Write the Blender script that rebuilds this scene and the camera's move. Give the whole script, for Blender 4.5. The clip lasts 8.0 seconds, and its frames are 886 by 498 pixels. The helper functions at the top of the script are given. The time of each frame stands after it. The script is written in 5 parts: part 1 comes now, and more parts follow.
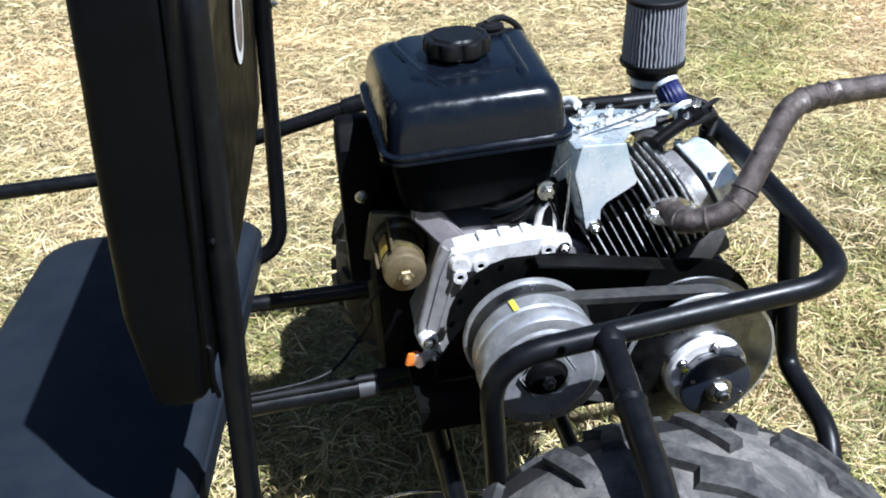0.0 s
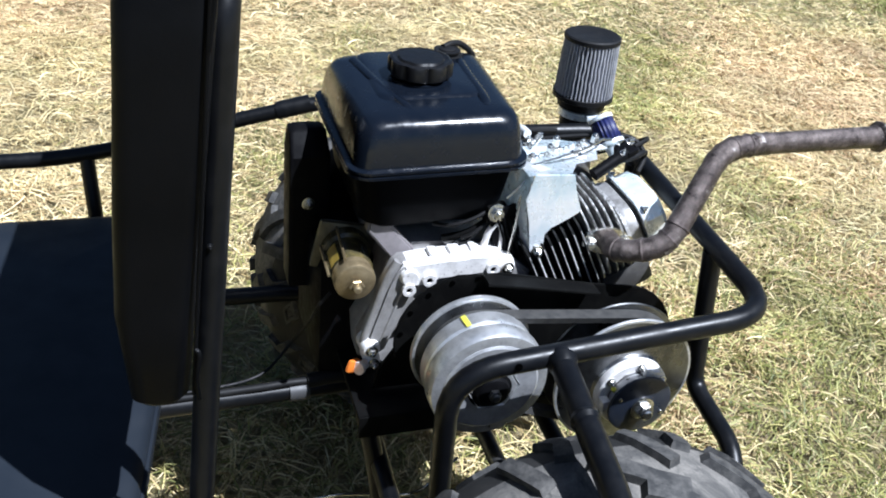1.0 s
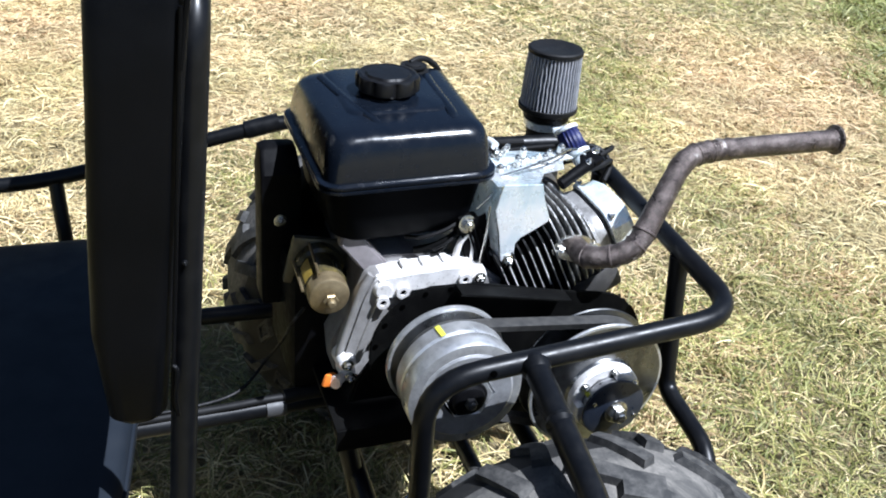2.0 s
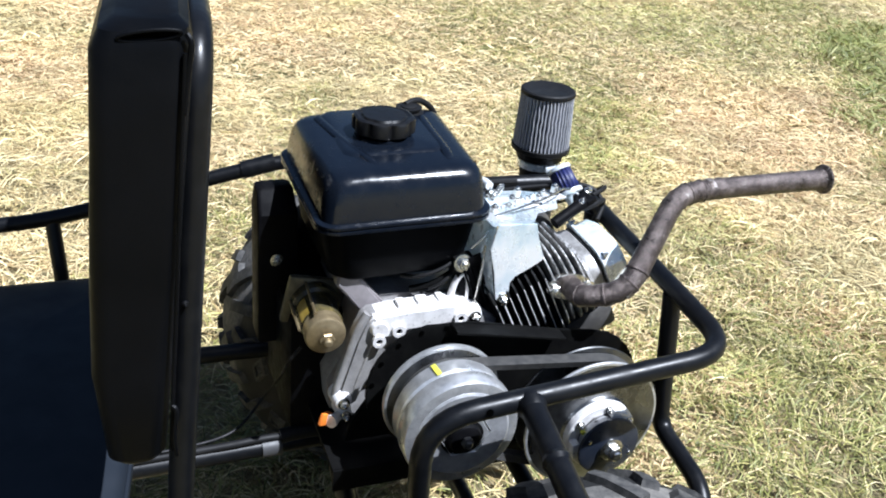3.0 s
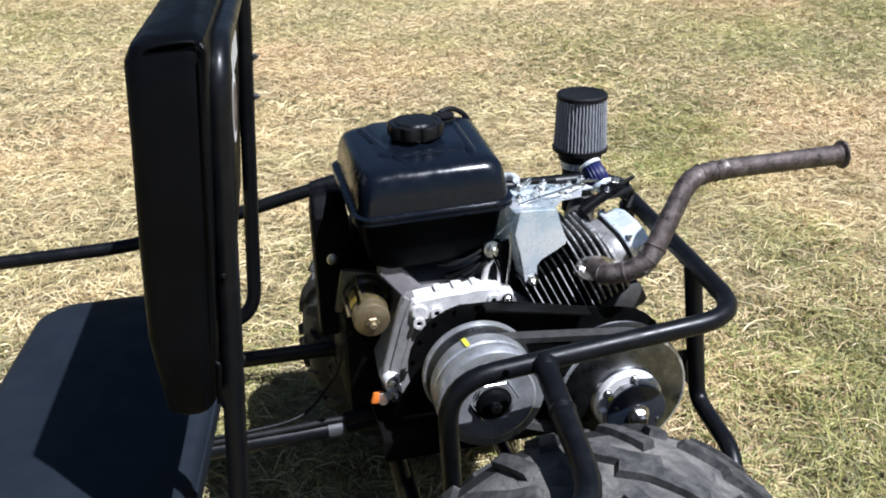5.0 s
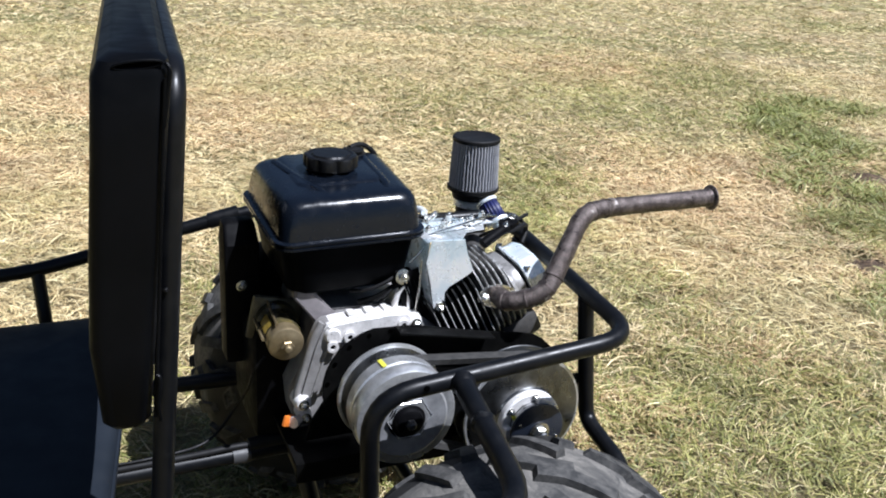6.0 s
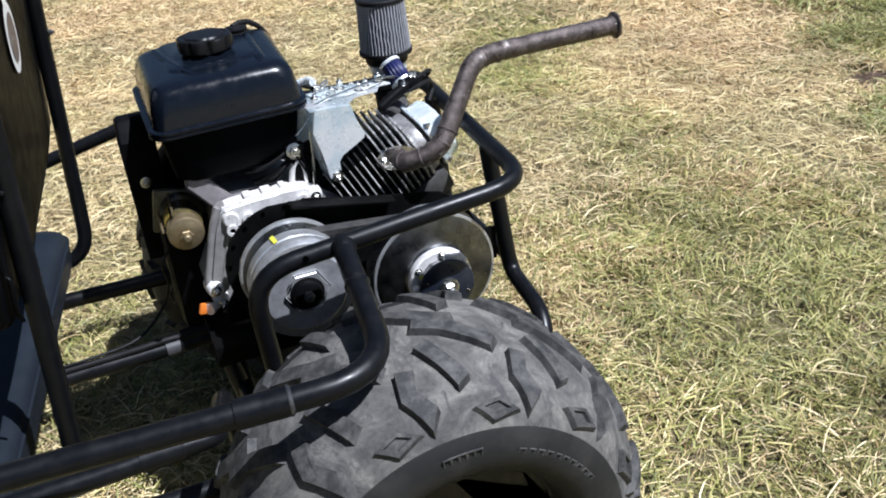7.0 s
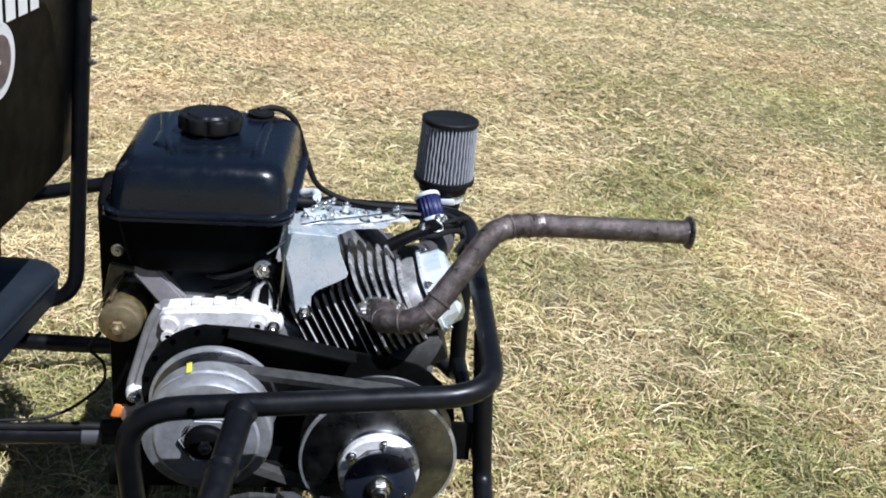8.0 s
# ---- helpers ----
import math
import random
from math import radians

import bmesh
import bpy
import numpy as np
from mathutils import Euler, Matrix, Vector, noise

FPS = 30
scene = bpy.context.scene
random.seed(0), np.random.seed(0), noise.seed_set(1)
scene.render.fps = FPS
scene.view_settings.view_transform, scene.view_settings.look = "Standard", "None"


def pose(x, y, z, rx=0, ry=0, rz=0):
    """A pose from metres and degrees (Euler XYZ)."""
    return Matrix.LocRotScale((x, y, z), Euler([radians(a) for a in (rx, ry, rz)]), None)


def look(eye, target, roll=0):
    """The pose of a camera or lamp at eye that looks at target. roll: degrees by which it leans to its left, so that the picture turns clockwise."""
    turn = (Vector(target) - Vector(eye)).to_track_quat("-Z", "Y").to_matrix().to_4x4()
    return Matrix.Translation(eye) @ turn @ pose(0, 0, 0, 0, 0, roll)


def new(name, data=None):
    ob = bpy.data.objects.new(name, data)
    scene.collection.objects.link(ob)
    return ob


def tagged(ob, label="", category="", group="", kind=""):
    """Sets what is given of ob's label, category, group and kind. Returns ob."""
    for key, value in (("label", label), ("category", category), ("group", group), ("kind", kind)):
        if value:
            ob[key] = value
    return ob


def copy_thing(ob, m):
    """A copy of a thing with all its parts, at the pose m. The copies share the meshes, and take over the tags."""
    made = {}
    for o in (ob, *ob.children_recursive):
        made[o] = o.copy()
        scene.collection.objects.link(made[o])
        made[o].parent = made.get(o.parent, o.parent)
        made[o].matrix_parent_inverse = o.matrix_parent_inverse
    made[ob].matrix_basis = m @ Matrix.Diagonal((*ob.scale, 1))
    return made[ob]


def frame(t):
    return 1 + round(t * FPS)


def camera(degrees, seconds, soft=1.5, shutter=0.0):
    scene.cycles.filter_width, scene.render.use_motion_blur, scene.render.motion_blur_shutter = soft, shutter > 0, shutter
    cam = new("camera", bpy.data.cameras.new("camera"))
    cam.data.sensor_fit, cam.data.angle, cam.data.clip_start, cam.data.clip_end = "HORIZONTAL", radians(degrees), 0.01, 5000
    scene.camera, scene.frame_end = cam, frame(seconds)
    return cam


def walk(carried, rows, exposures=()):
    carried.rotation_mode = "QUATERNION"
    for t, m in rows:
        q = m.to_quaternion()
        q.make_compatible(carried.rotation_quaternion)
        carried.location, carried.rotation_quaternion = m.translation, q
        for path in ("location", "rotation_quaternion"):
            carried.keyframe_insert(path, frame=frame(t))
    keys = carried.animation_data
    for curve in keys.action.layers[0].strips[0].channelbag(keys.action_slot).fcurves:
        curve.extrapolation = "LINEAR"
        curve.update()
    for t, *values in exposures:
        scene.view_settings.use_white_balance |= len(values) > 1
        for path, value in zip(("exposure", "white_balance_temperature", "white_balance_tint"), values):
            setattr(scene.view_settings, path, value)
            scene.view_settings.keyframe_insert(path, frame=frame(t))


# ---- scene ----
cam = camera(51.4, 8.0, 1.9)
PATH = [
    (0, (-0.24, -0.794, 1.207), (0.034, 0.889, 0.162), -3.2),
    (0.3, (-0.256, -0.807, 1.224), (0.009, 0.885, 0.19), -3.5),
    (0.5, (-0.273, -0.801, 1.24), (0.077, 0.87, 0.199), -2.3),
    (0.8, (-0.335, -0.794, 1.243), (0.171, 0.829, 0.189), 3.3),
    (1, (-0.373, -0.792, 1.244), (0.215, 0.814, 0.207), 6.3),
    (1.2, (-0.375, -0.795, 1.244), (0.258, 0.814, 0.238), 6.9),
    (2.5, (-0.383, -0.812, 1.249), (0.267, 0.801, 0.261), 5.3),
    (3, (-0.389, -0.815, 1.254), (0.287, 0.823, 0.326), 5.6),
    (3.5, (-0.429, -0.832, 1.257), (0.296, 0.801, 0.357), 5.5),
    (3.8, (-0.434, -0.86, 1.277), (0.241, 0.834, 0.456), 2.8),
    (4, (-0.407, -0.889, 1.277), (0.228, 0.841, 0.5), 1.1),
    (4.2, (-0.346, -0.932, 1.29), (0.207, 0.832, 0.527), 1.0),
    (4.5, (-0.274, -0.975, 1.259), (0.147, 0.79, 0.419), 0.9),
    (4.7, (-0.267, -0.989, 1.245), (0.078, 0.779, 0.377), -1.9),
    (5.8, (-0.468, -1.031, 1.25), (0.276, 0.672, 0.513), 3.5),
    (6, (-0.432, -1.047, 1.238), (0.328, 0.65, 0.501), 3.7),
    (6.2, (-0.39, -1.066, 1.222), (0.371, 0.597, 0.414), 1.8),
    (6.5, (-0.311, -1.093, 1.207), (0.433, 0.531, 0.308), -2.1),
    (6.8, (-0.244, -1.115, 1.202), (0.44, 0.493, 0.228), -4.9),
    (7, (-0.195, -1.132, 1.198), (0.4, 0.513, 0.229), -5.7),
    (7.2, (-0.157, -1.144, 1.197), (0.396, 0.543, 0.277), -4.9),
    (7.5, (-0.082, -1.116, 1.194), (0.447, 0.592, 0.298), -3.8),
    (7.7, (-0.005, -1.056, 1.187), (0.465, 0.668, 0.289), 0.5),
    (8, (0.117, -0.915, 1.208), (0.398, 0.886, 0.386), 6.8),
]
walk(cam, [(t, look(eye, target, roll)) for t, eye, target, roll in PATH],
     [(0.0, 1.05, 5550, 10), (1.0, 1.09, 5600, 10), (2.5, 1.14, 5650, 10), (3.5, 1.20, 5700, 10.5), (4.0, 1.08, 5700, 11), (4.5, 0.77, 5700, 11.5), (6.0, 0.75, 5800, 12), (6.5, 0.70, 5800, 12), (7.0, 0.69, 5750, 11.5), (7.5, 0.78, 5700, 12), (8.0, 0.68, 5650, 12)])

# ---- daylight ----
SUN = Vector((0.24, -0.25, 0.61)).normalized()      # towards the sun
ELEVATION = math.asin(SUN.z)
world = bpy.data.worlds.new("sky")
scene.world = world
world.use_nodes = True
wn = world.node_tree
sky = wn.nodes.new("ShaderNodeTexSky")
sky.sky_type = "NISHITA"
sky.sun_disc = False
sky.sun_elevation = ELEVATION
sky.sun_rotation = math.atan2(SUN.x, SUN.y)
wn.links.new(sky.outputs["Color"], wn.nodes["Background"].inputs["Color"])
wn.nodes["Background"].inputs["Strength"].default_value = 0.029
lamp = bpy.data.lights.new("sun", "SUN")
lamp.energy, lamp.angle, lamp.color = 5.0, radians(0.55), (1.0, 0.982, 0.965)
sun = new("sun", lamp)
sun.matrix_world = look(SUN * 30, (0, 0, 0))


# ---- materials ----
class Mat:
    """A node material with short-hand for mixing colours and bump."""

    def __init__(self, name, base, rough=0.5, metal=0.0, **more):
        self.m = bpy.data.materials.new(name)
        self.m.use_nodes = True
        self.t = self.m.node_tree
        self.b = self.t.nodes["Principled BSDF"]
        self.b.inputs["Base Color"].default_value = (*base, 1)
        self.b.inputs["Roughness"].default_value = rough
        self.b.inputs["Metallic"].default_value = metal
        for key, value in more.items():
            self.b.inputs[key.replace("_", " ")].default_value = value
        geo = self.t.nodes.new("ShaderNodeNewGeometry")
        self.pos, self.island = geo.outputs["Position"], geo.outputs["Random Per Island"]
        self.rand = self.t.nodes.new("ShaderNodeObjectInfo").outputs["Random"]

    def noise(self, scale, detail=4, rough=0.55, stretch=None, distort=0.0):
        n = self.t.nodes.new("ShaderNodeTexNoise")
        n.inputs["Scale"].default_value, n.inputs["Detail"].default_value = scale, detail
        n.inputs["Roughness"].default_value, n.inputs["Distortion"].default_value = rough, distort
        source = self.pos
        if stretch:
            mp = self.t.nodes.new("ShaderNodeMapping")
            mp.inputs["Scale"].default_value = stretch
            self.t.links.new(source, mp.inputs["Vector"])
            source = mp.outputs["Vector"]
        self.t.links.new(source, n.inputs["Vector"])
        return n.outputs["Fac"]

    def ramp(self, fac, *stops):
        r = self.t.nodes.new("ShaderNodeValToRGB")
        e = r.color_ramp.elements
        while len(e) < len(stops):
            e.new(0.5)
        for k, (at, colour) in enumerate(stops):
            e[k].position = at
            e[k].color = (*colour, 1) if len(colour) == 3 else colour
        self.t.links.new(fac, r.inputs["Fac"])
        return r.outputs["Color"]

    def grey(self, fac, lo, hi, a=0.3, b=0.7):
        return self.ramp(fac, (a, (lo, lo, lo)), (b, (hi, hi, hi)))

    def mix(self, fac, a, b, blend="MIX"):
        n = self.t.nodes.new("ShaderNodeMix")
        n.data_type, n.blend_type = "RGBA", blend
        for k, v in ((0, fac), (6, a), (7, b)):
            if isinstance(v, bpy.types.NodeSocket):
                self.t.links.new(v, n.inputs[k])
            else:
                n.inputs[k].default_value = v if k == 0 else (*v, 1)
        return n.outputs[2]

    def colour(self, socket):
        self.t.links.new(socket, self.b.inputs["Base Color"])
        return self

    def rough(self, socket):
        self.t.links.new(socket, self.b.inputs["Roughness"])
        return self

    def metal(self, socket):
        self.t.links.new(socket, self.b.inputs["Metallic"])
        return self

    def bump(self, socket, strength=0.3, distance=0.002):
        n = self.t.nodes.new("ShaderNodeBump")
        n.inputs["Strength"].default_value, n.inputs["Distance"].default_value = strength, distance
        self.t.links.new(socket, n.inputs["Height"])
        self.t.links.new(n.outputs["Normal"], self.b.inputs["Normal"])
        return self


def painted(name, base, dust, rough, bumpy=0.12, grain=900, sheen=0.5):
    m = Mat(name, base, rough, Specular_IOR_Level=sheen)
    d = m.grey(m.noise(38, 6, 0.65), 0.0, 1.0, 0.48, 0.8)
    m.colour(m.mix(d, base, dust))
    m.rough(m.grey(m.noise(60, 5), rough - 0.06, rough + 0.12))
    return m.bump(m.noise(grain, 2), bumpy, 0.0004).m


FRAME_PAINT = painted("satin_black_paint", (0.0032, 0.0036, 0.0046), (0.008, 0.0082, 0.009), 0.34, sheen=0.26)
PLATE_PAINT = painted("black_plate_paint", (0.003, 0.003, 0.003), (0.007, 0.007, 0.0065), 0.5, sheen=0.08)
TANK_PAINT = painted("gloss_black_enamel", (0.0034, 0.0052, 0.0092), (0.005, 0.0068, 0.011), 0.19, 0.03, 300, 0.44)
# darker, duller copy of the tank enamel: the pan's shade put into the material
PAN_PAINT = painted("shaded_black_enamel", (0.0020, 0.0023, 0.003), (0.004, 0.0045, 0.0055), 0.42, 0.03, 300, 0.025)
BLACK_PLASTIC = painted("black_plastic", (0.0028, 0.0028, 0.0034), (0.006, 0.006, 0.0065), 0.52, 0.2, 700, 0.06)
CAP_PLASTIC = painted("shiny_black_plastic", (0.0035, 0.0035, 0.004), (0.008, 0.008, 0.0085), 0.36, 0.15, 700, 0.35)
BLACK_RUBBER = painted("black_rubber", (0.0055, 0.0055, 0.006), (0.011, 0.011, 0.0115), 0.55, sheen=0.22)

m = Mat("black_vinyl", (0.005, 0.005, 0.006), 0.38, Specular_IOR_Level=0.09)
m.colour(m.mix(m.grey(m.noise(9, 5), 0, 1, 0.35, 0.75), (0.0016, 0.0018, 0.0023), (0.0032, 0.0034, 0.0042)))
m.rough(m.grey(m.noise(30, 5), 0.34, 0.5))
VINYL = m.bump(m.noise(420, 3, 0.6), 0.25, 0.0006).m

m = Mat("navy_vinyl", (0.012, 0.016, 0.022), 0.45, Specular_IOR_Level=0.30)
m.colour(m.mix(m.grey(m.noise(7, 5), 0, 1, 0.35, 0.75), (0.0066, 0.0096, 0.0148), (0.0098, 0.0138, 0.0202)))
m.rough(m.grey(m.noise(22, 5), 0.5, 0.65))
SEAT_VINYL = m.bump(m.noise(380, 3, 0.6), 0.25, 0.0006).m

m = Mat("cast_aluminium", (0.6, 0.6, 0.6), 0.48, 0.25)
cast = m.mix(m.grey(m.noise(55, 6, 0.7), 0, 1, 0.42, 0.75), (0.84, 0.82, 0.80), (0.56, 0.54, 0.52))
m.colour(m.mix(m.grey(m.noise(210, 5, 0.75), 0, 1, 0.58, 0.72), cast, (0.16, 0.15, 0.14)))
m.rough(m.grey(m.noise(90, 4), 0.4, 0.62))
CAST = m.bump(m.noise(600, 4), 0.5, 0.0008).m

# grey of the crankcase; on the side cover it stands in for weaker light
m = Mat("grey_block_shaded_cover", (0.3, 0.29, 0.285), 0.55, 0.4)
m.colour(m.mix(m.grey(m.noise(40, 6, 0.7), 0, 1, 0.4, 0.8), (0.36, 0.35, 0.345), (0.17, 0.16, 0.155)))
BLOCK = m.bump(m.noise(500, 3), 0.35, 0.0006).m

m = Mat("stained_cast_aluminium", (0.4, 0.39, 0.38), 0.5, 0.5)
m.colour(m.ramp(m.noise(34, 6, 0.7), (0.35, (0.16, 0.15, 0.145)), (0.52, (0.36, 0.35, 0.34)), (0.68, (0.55, 0.54, 0.53))))
ROCKER = m.bump(m.noise(500, 4), 0.5, 0.0008).m

m = Mat("oily_fin_aluminium", (0.4, 0.4, 0.4), 0.45, 0.5)
m.colour(m.ramp(m.noise(48, 7, 0.75, (1, 2.2, 1), 0.6), (0.36, (0.03, 0.028, 0.027)), (0.47, (0.20, 0.195, 0.19)), (0.55, (0.50, 0.49, 0.48)), (0.70, (0.68, 0.67, 0.66))))
m.rough(m.grey(m.noise(110, 4), 0.35, 0.6))
FIN_BARE = m.bump(m.noise(420, 5, 0.7), 0.6, 0.001).m

DARKCAST = painted("dark_grey_casting", (0.045, 0.043, 0.042), (0.10, 0.095, 0.09), 0.5, 0.5, 500)
GREY_BAND = painted("plain_grey_band", (0.040, 0.040, 0.042), (0.026, 0.025, 0.024), 0.5)
STRUT = painted("dull_grey_bracket", (0.22, 0.20, 0.205), (0.14, 0.13, 0.13), 0.5)
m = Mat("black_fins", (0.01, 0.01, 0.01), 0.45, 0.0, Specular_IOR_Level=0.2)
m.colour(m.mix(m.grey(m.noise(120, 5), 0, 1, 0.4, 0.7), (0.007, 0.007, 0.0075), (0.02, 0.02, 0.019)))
FIN_BLACK = m.bump(m.noise(600, 3), 0.3, 0.0004).m

m = Mat("zinc_plate", (0.7, 0.74, 0.77), 0.32, 0.45)
m.colour(m.ramp(m.noise(16, 5, 0.6, None, 0.5), (0.3, (0.48, 0.62, 0.70)), (0.45, (0.74, 0.82, 0.86)), (0.6, (0.90, 0.92, 0.93)), (0.75, (0.84, 0.86, 0.85))))
m.rough(m.grey(m.noise(70, 5), 0.2, 0.42))
ZINC = m.bump(m.noise(220, 4), 0.1, 0.0005).m

m = Mat("turned_steel", (0.5, 0.5, 0.5), 0.3, 0.75)
m.colour(m.mix(m.grey(m.noise(45, 6, 0.7), 0, 1, 0.42, 0.75), (0.66, 0.665, 0.67), (0.36, 0.365, 0.37)))
m.rough(m.grey(m.noise(35, 5), 0.26, 0.42))
STEEL = m.bump(m.noise(60, 3, 0.6, (1, 30, 1)), 0.08, 0.0004).m

m = Mat("brushed_pulley_steel", (0.2, 0.2, 0.21), 0.3, 1.0)
m.colour(m.mix(m.grey(m.noise(30, 5, 0.65), 0, 1, 0.4, 0.7), (0.22, 0.225, 0.23), (0.10, 0.10, 0.098)))
m.rough(m.grey(m.noise(40, 5), 0.22, 0.4))
BRUSHED = m.bump(m.noise(80, 3, 0.6, (1, 20, 1)), 0.06, 0.0003).m

m = Mat("dull_machined_aluminium", (0.4, 0.4, 0.41), 0.4, 0.45)
m.colour(m.mix(m.grey(m.noise(26, 6, 0.7), 0, 1, 0.38, 0.7), (0.42, 0.425, 0.44), (0.20, 0.20, 0.205)))
m.rough(m.grey(m.noise(45, 5), 0.3, 0.5))
MACHINED = m.bump(m.noise(70, 3, 0.6, (1, 20, 1)), 0.08, 0.0003).m

m = Mat("dark_steel", (0.1, 0.1, 0.105), 0.35, 0.8)
m.rough(m.grey(m.noise(50, 5), 0.28, 0.5))
DARK_STEEL = m.colour(m.mix(m.grey(m.noise(60, 5), 0, 1), (0.075, 0.078, 0.085), (0.16, 0.155, 0.15))).m

m = Mat("bright_bolt_steel", (0.72, 0.72, 0.7), 0.25, 1.0)
BOLT = m.colour(m.mix(m.grey(m.noise(160, 4), 0, 1), (0.78, 0.78, 0.76), (0.5, 0.48, 0.43))).m

m = Mat("yellow_zinc", (0.55, 0.42, 0.16), 0.4, 0.7)
m.colour(m.mix(m.grey(m.noise(45, 4), 0, 1, 0.35, 0.7), (0.36, 0.285, 0.165), (0.19, 0.145, 0.08)))
GOLD = m.bump(m.noise(140, 3), 0.1, 0.0004).m

m = Mat("rusty_exhaust", (0.1, 0.08, 0.07), 0.5, 0.6)
rust = m.ramp(m.noise(60, 7, 0.72), (0.32, (0.035, 0.027, 0.025)), (0.5, (0.100, 0.080, 0.073)), (0.68, (0.21, 0.175, 0.16)))
flake = m.mix(m.grey(m.noise(260, 5, 0.75), 0, 1, 0.52, 0.7), rust, (0.05, 0.042, 0.04))
m.colour(m.mix(m.grey(m.noise(75, 6, 0.8), 0, 1, 0.61, 0.70), flake, (0.42, 0.39, 0.36)))
m.rough(m.grey(m.noise(60, 4), 0.25, 0.48))
RUST = m.bump(m.noise(210, 7, 0.8), 0.9, 0.002).m
m = Mat("scraped_pipe_steel", (0.45, 0.42, 0.4), 0.5, 0.5)
SCRAPED = m.colour(m.mix(m.grey(m.noise(180, 5), 0, 1, 0.4, 0.6), (0.5, 0.47, 0.45), (0.16, 0.12, 0.10))).m

m = Mat("dusty_tyre_rubber", (0.05, 0.05, 0.05), 0.85)
d1 = m.grey(m.noise(14, 8, 0.7, None, 1.2), 0, 1, 0.40, 0.60)
d2 = m.grey(m.noise(170, 5, 0.7), 0, 1, 0.35, 0.75)
smear = m.grey(m.noise(34, 6, 0.7, (1, 0.4, 1), 0.8), 0, 1, 0.52, 0.66)
dusty = m.mix(d2, m.mix(d1, (0.044, 0.043, 0.042), (0.185, 0.172, 0.154)), (0.092, 0.088, 0.081))
m.colour(m.mix(smear, dusty, (0.045, 0.044, 0.043)))
TYRE = m.bump(m.noise(260, 6, 0.7), 0.45, 0.0012).m
m = Mat("tyre_lug_rubber", (0.04, 0.04, 0.04), 0.75)
m.colour(m.mix(m.grey(m.noise(45, 7, 0.7), 0, 1, 0.42, 0.68), (0.022, 0.022, 0.022), (0.092, 0.088, 0.082)))
LUG = m.bump(m.noise(300, 5, 0.7), 0.4, 0.001).m
# near-black rubber: the shade on the tyre's sides is put into this colour
m = Mat("shaded_sidewall_rubber", (0.02, 0.02, 0.02), 0.7)
m.colour(m.mix(m.grey(m.noise(18, 7, 0.7), 0, 1, 0.45, 0.75), (0.006, 0.006, 0.006), (0.024, 0.0225, 0.021)))
SIDEWALL = m.bump(m.noise(240, 5, 0.7), 0.3, 0.0008).m

m = Mat("belt_rubber", (0.02, 0.02, 0.02), 0.7)
BELT = m.colour(m.mix(m.grey(m.noise(90, 5), 0, 1), (0.016, 0.016, 0.016), (0.045, 0.043, 0.04))).m

m = Mat("filter_gauze", (0.25, 0.25, 0.28), 0.55)
m.colour(m.mix(m.grey(m.noise(300, 4), 0, 1), (0.27, 0.275, 0.30), (0.40, 0.405, 0.43)))
GAUZE = m.bump(m.noise(1500, 2), 0.4, 0.0005).m
m = Mat("blue_gauze", (0.01, 0.02, 0.18), 0.5)
BLUE = m.colour(m.mix(m.grey(m.noise(200, 3), 0, 1), (0.003, 0.005, 0.036), (0.007, 0.012, 0.09))).m
ORANGE = painted("orange_plastic", (0.75, 0.20, 0.02), (0.55, 0.15, 0.03), 0.4)
YELLOW = painted("yellow_paint", (0.62, 0.60, 0.05), (0.42, 0.40, 0.10), 0.5)
# black for flat discs and faces that stand in for shade inside holes
HOLE = Mat("hole_shade_black", (0.0008, 0.0008, 0.0008), 1.0, Specular_IOR_Level=0.0).m
DISC_PAINT = painted("blue_black_steel", (0.013, 0.017, 0.027), (0.026, 0.030, 0.040), 0.30, 0.05, 300, 0.5)
YELLOW_DULL = painted("mustard_paint", (0.50, 0.36, 0.06), (0.35, 0.24, 0.06), 0.4)
WHITE = painted("white_print", (0.78, 0.77, 0.73), (0.66, 0.64, 0.6), 0.5)
PRINT = painted("grey_print", (0.10, 0.07, 0.065), (0.2, 0.17, 0.16), 0.5)
RIM_PAINT = painted("black_rim_paint", (0.012, 0.012, 0.012), (0.05, 0.045, 0.04), 0.45)
m = Mat("olive_zinc_plate", (0.1, 0.09, 0.06), 0.4, 0.5)
OLIVE = m.colour(m.mix(m.grey(m.noise(40, 5), 0, 1), (0.06, 0.055, 0.04), (0.17, 0.155, 0.11))).m
m = Mat("amber_plastic", (0.2, 0.15, 0.05), 0.2)
AMBER = m.colour(m.ramp(m.noise(26, 3), (0.35, (0.022, 0.020, 0.013)), (0.55, (0.055, 0.046, 0.022)), (0.75, (0.20, 0.15, 0.045)))).m


# ---- mesh helpers ----
def smooth(bm, angle=0.6):
    bm.normal_update()
    for f in bm.faces:
        f.smooth = True
    for e in bm.edges:
        if len(e.link_faces) == 2 and e.calc_face_angle(0) > angle:
            e.smooth = False
    return bm


def thing(name, at, label, category, group="", kind=""):
    ob = new(name)
    ob.location = at
    ob.empty_display_size = 0.05
    return tagged(ob, label, category, group, kind)


def part(name, bm, material, parent=None, label="", angle=0.6):
    """Links a bmesh, built at its place in the world, as one mesh under a thing or a part."""
    smooth(bm, angle)
    me = bpy.data.meshes.new(name)
    bm.to_mesh(me)
    bm.free()
    me.materials.append(material)
    ob = new(name, me)
    if parent is not None:
        ob.parent = parent
        base = parent.location if parent.parent is None and parent.data is None else Vector((0, 0, 0))
        ob.matrix_parent_inverse = Matrix.Translation(base).inverted()
    return tagged(ob, label)


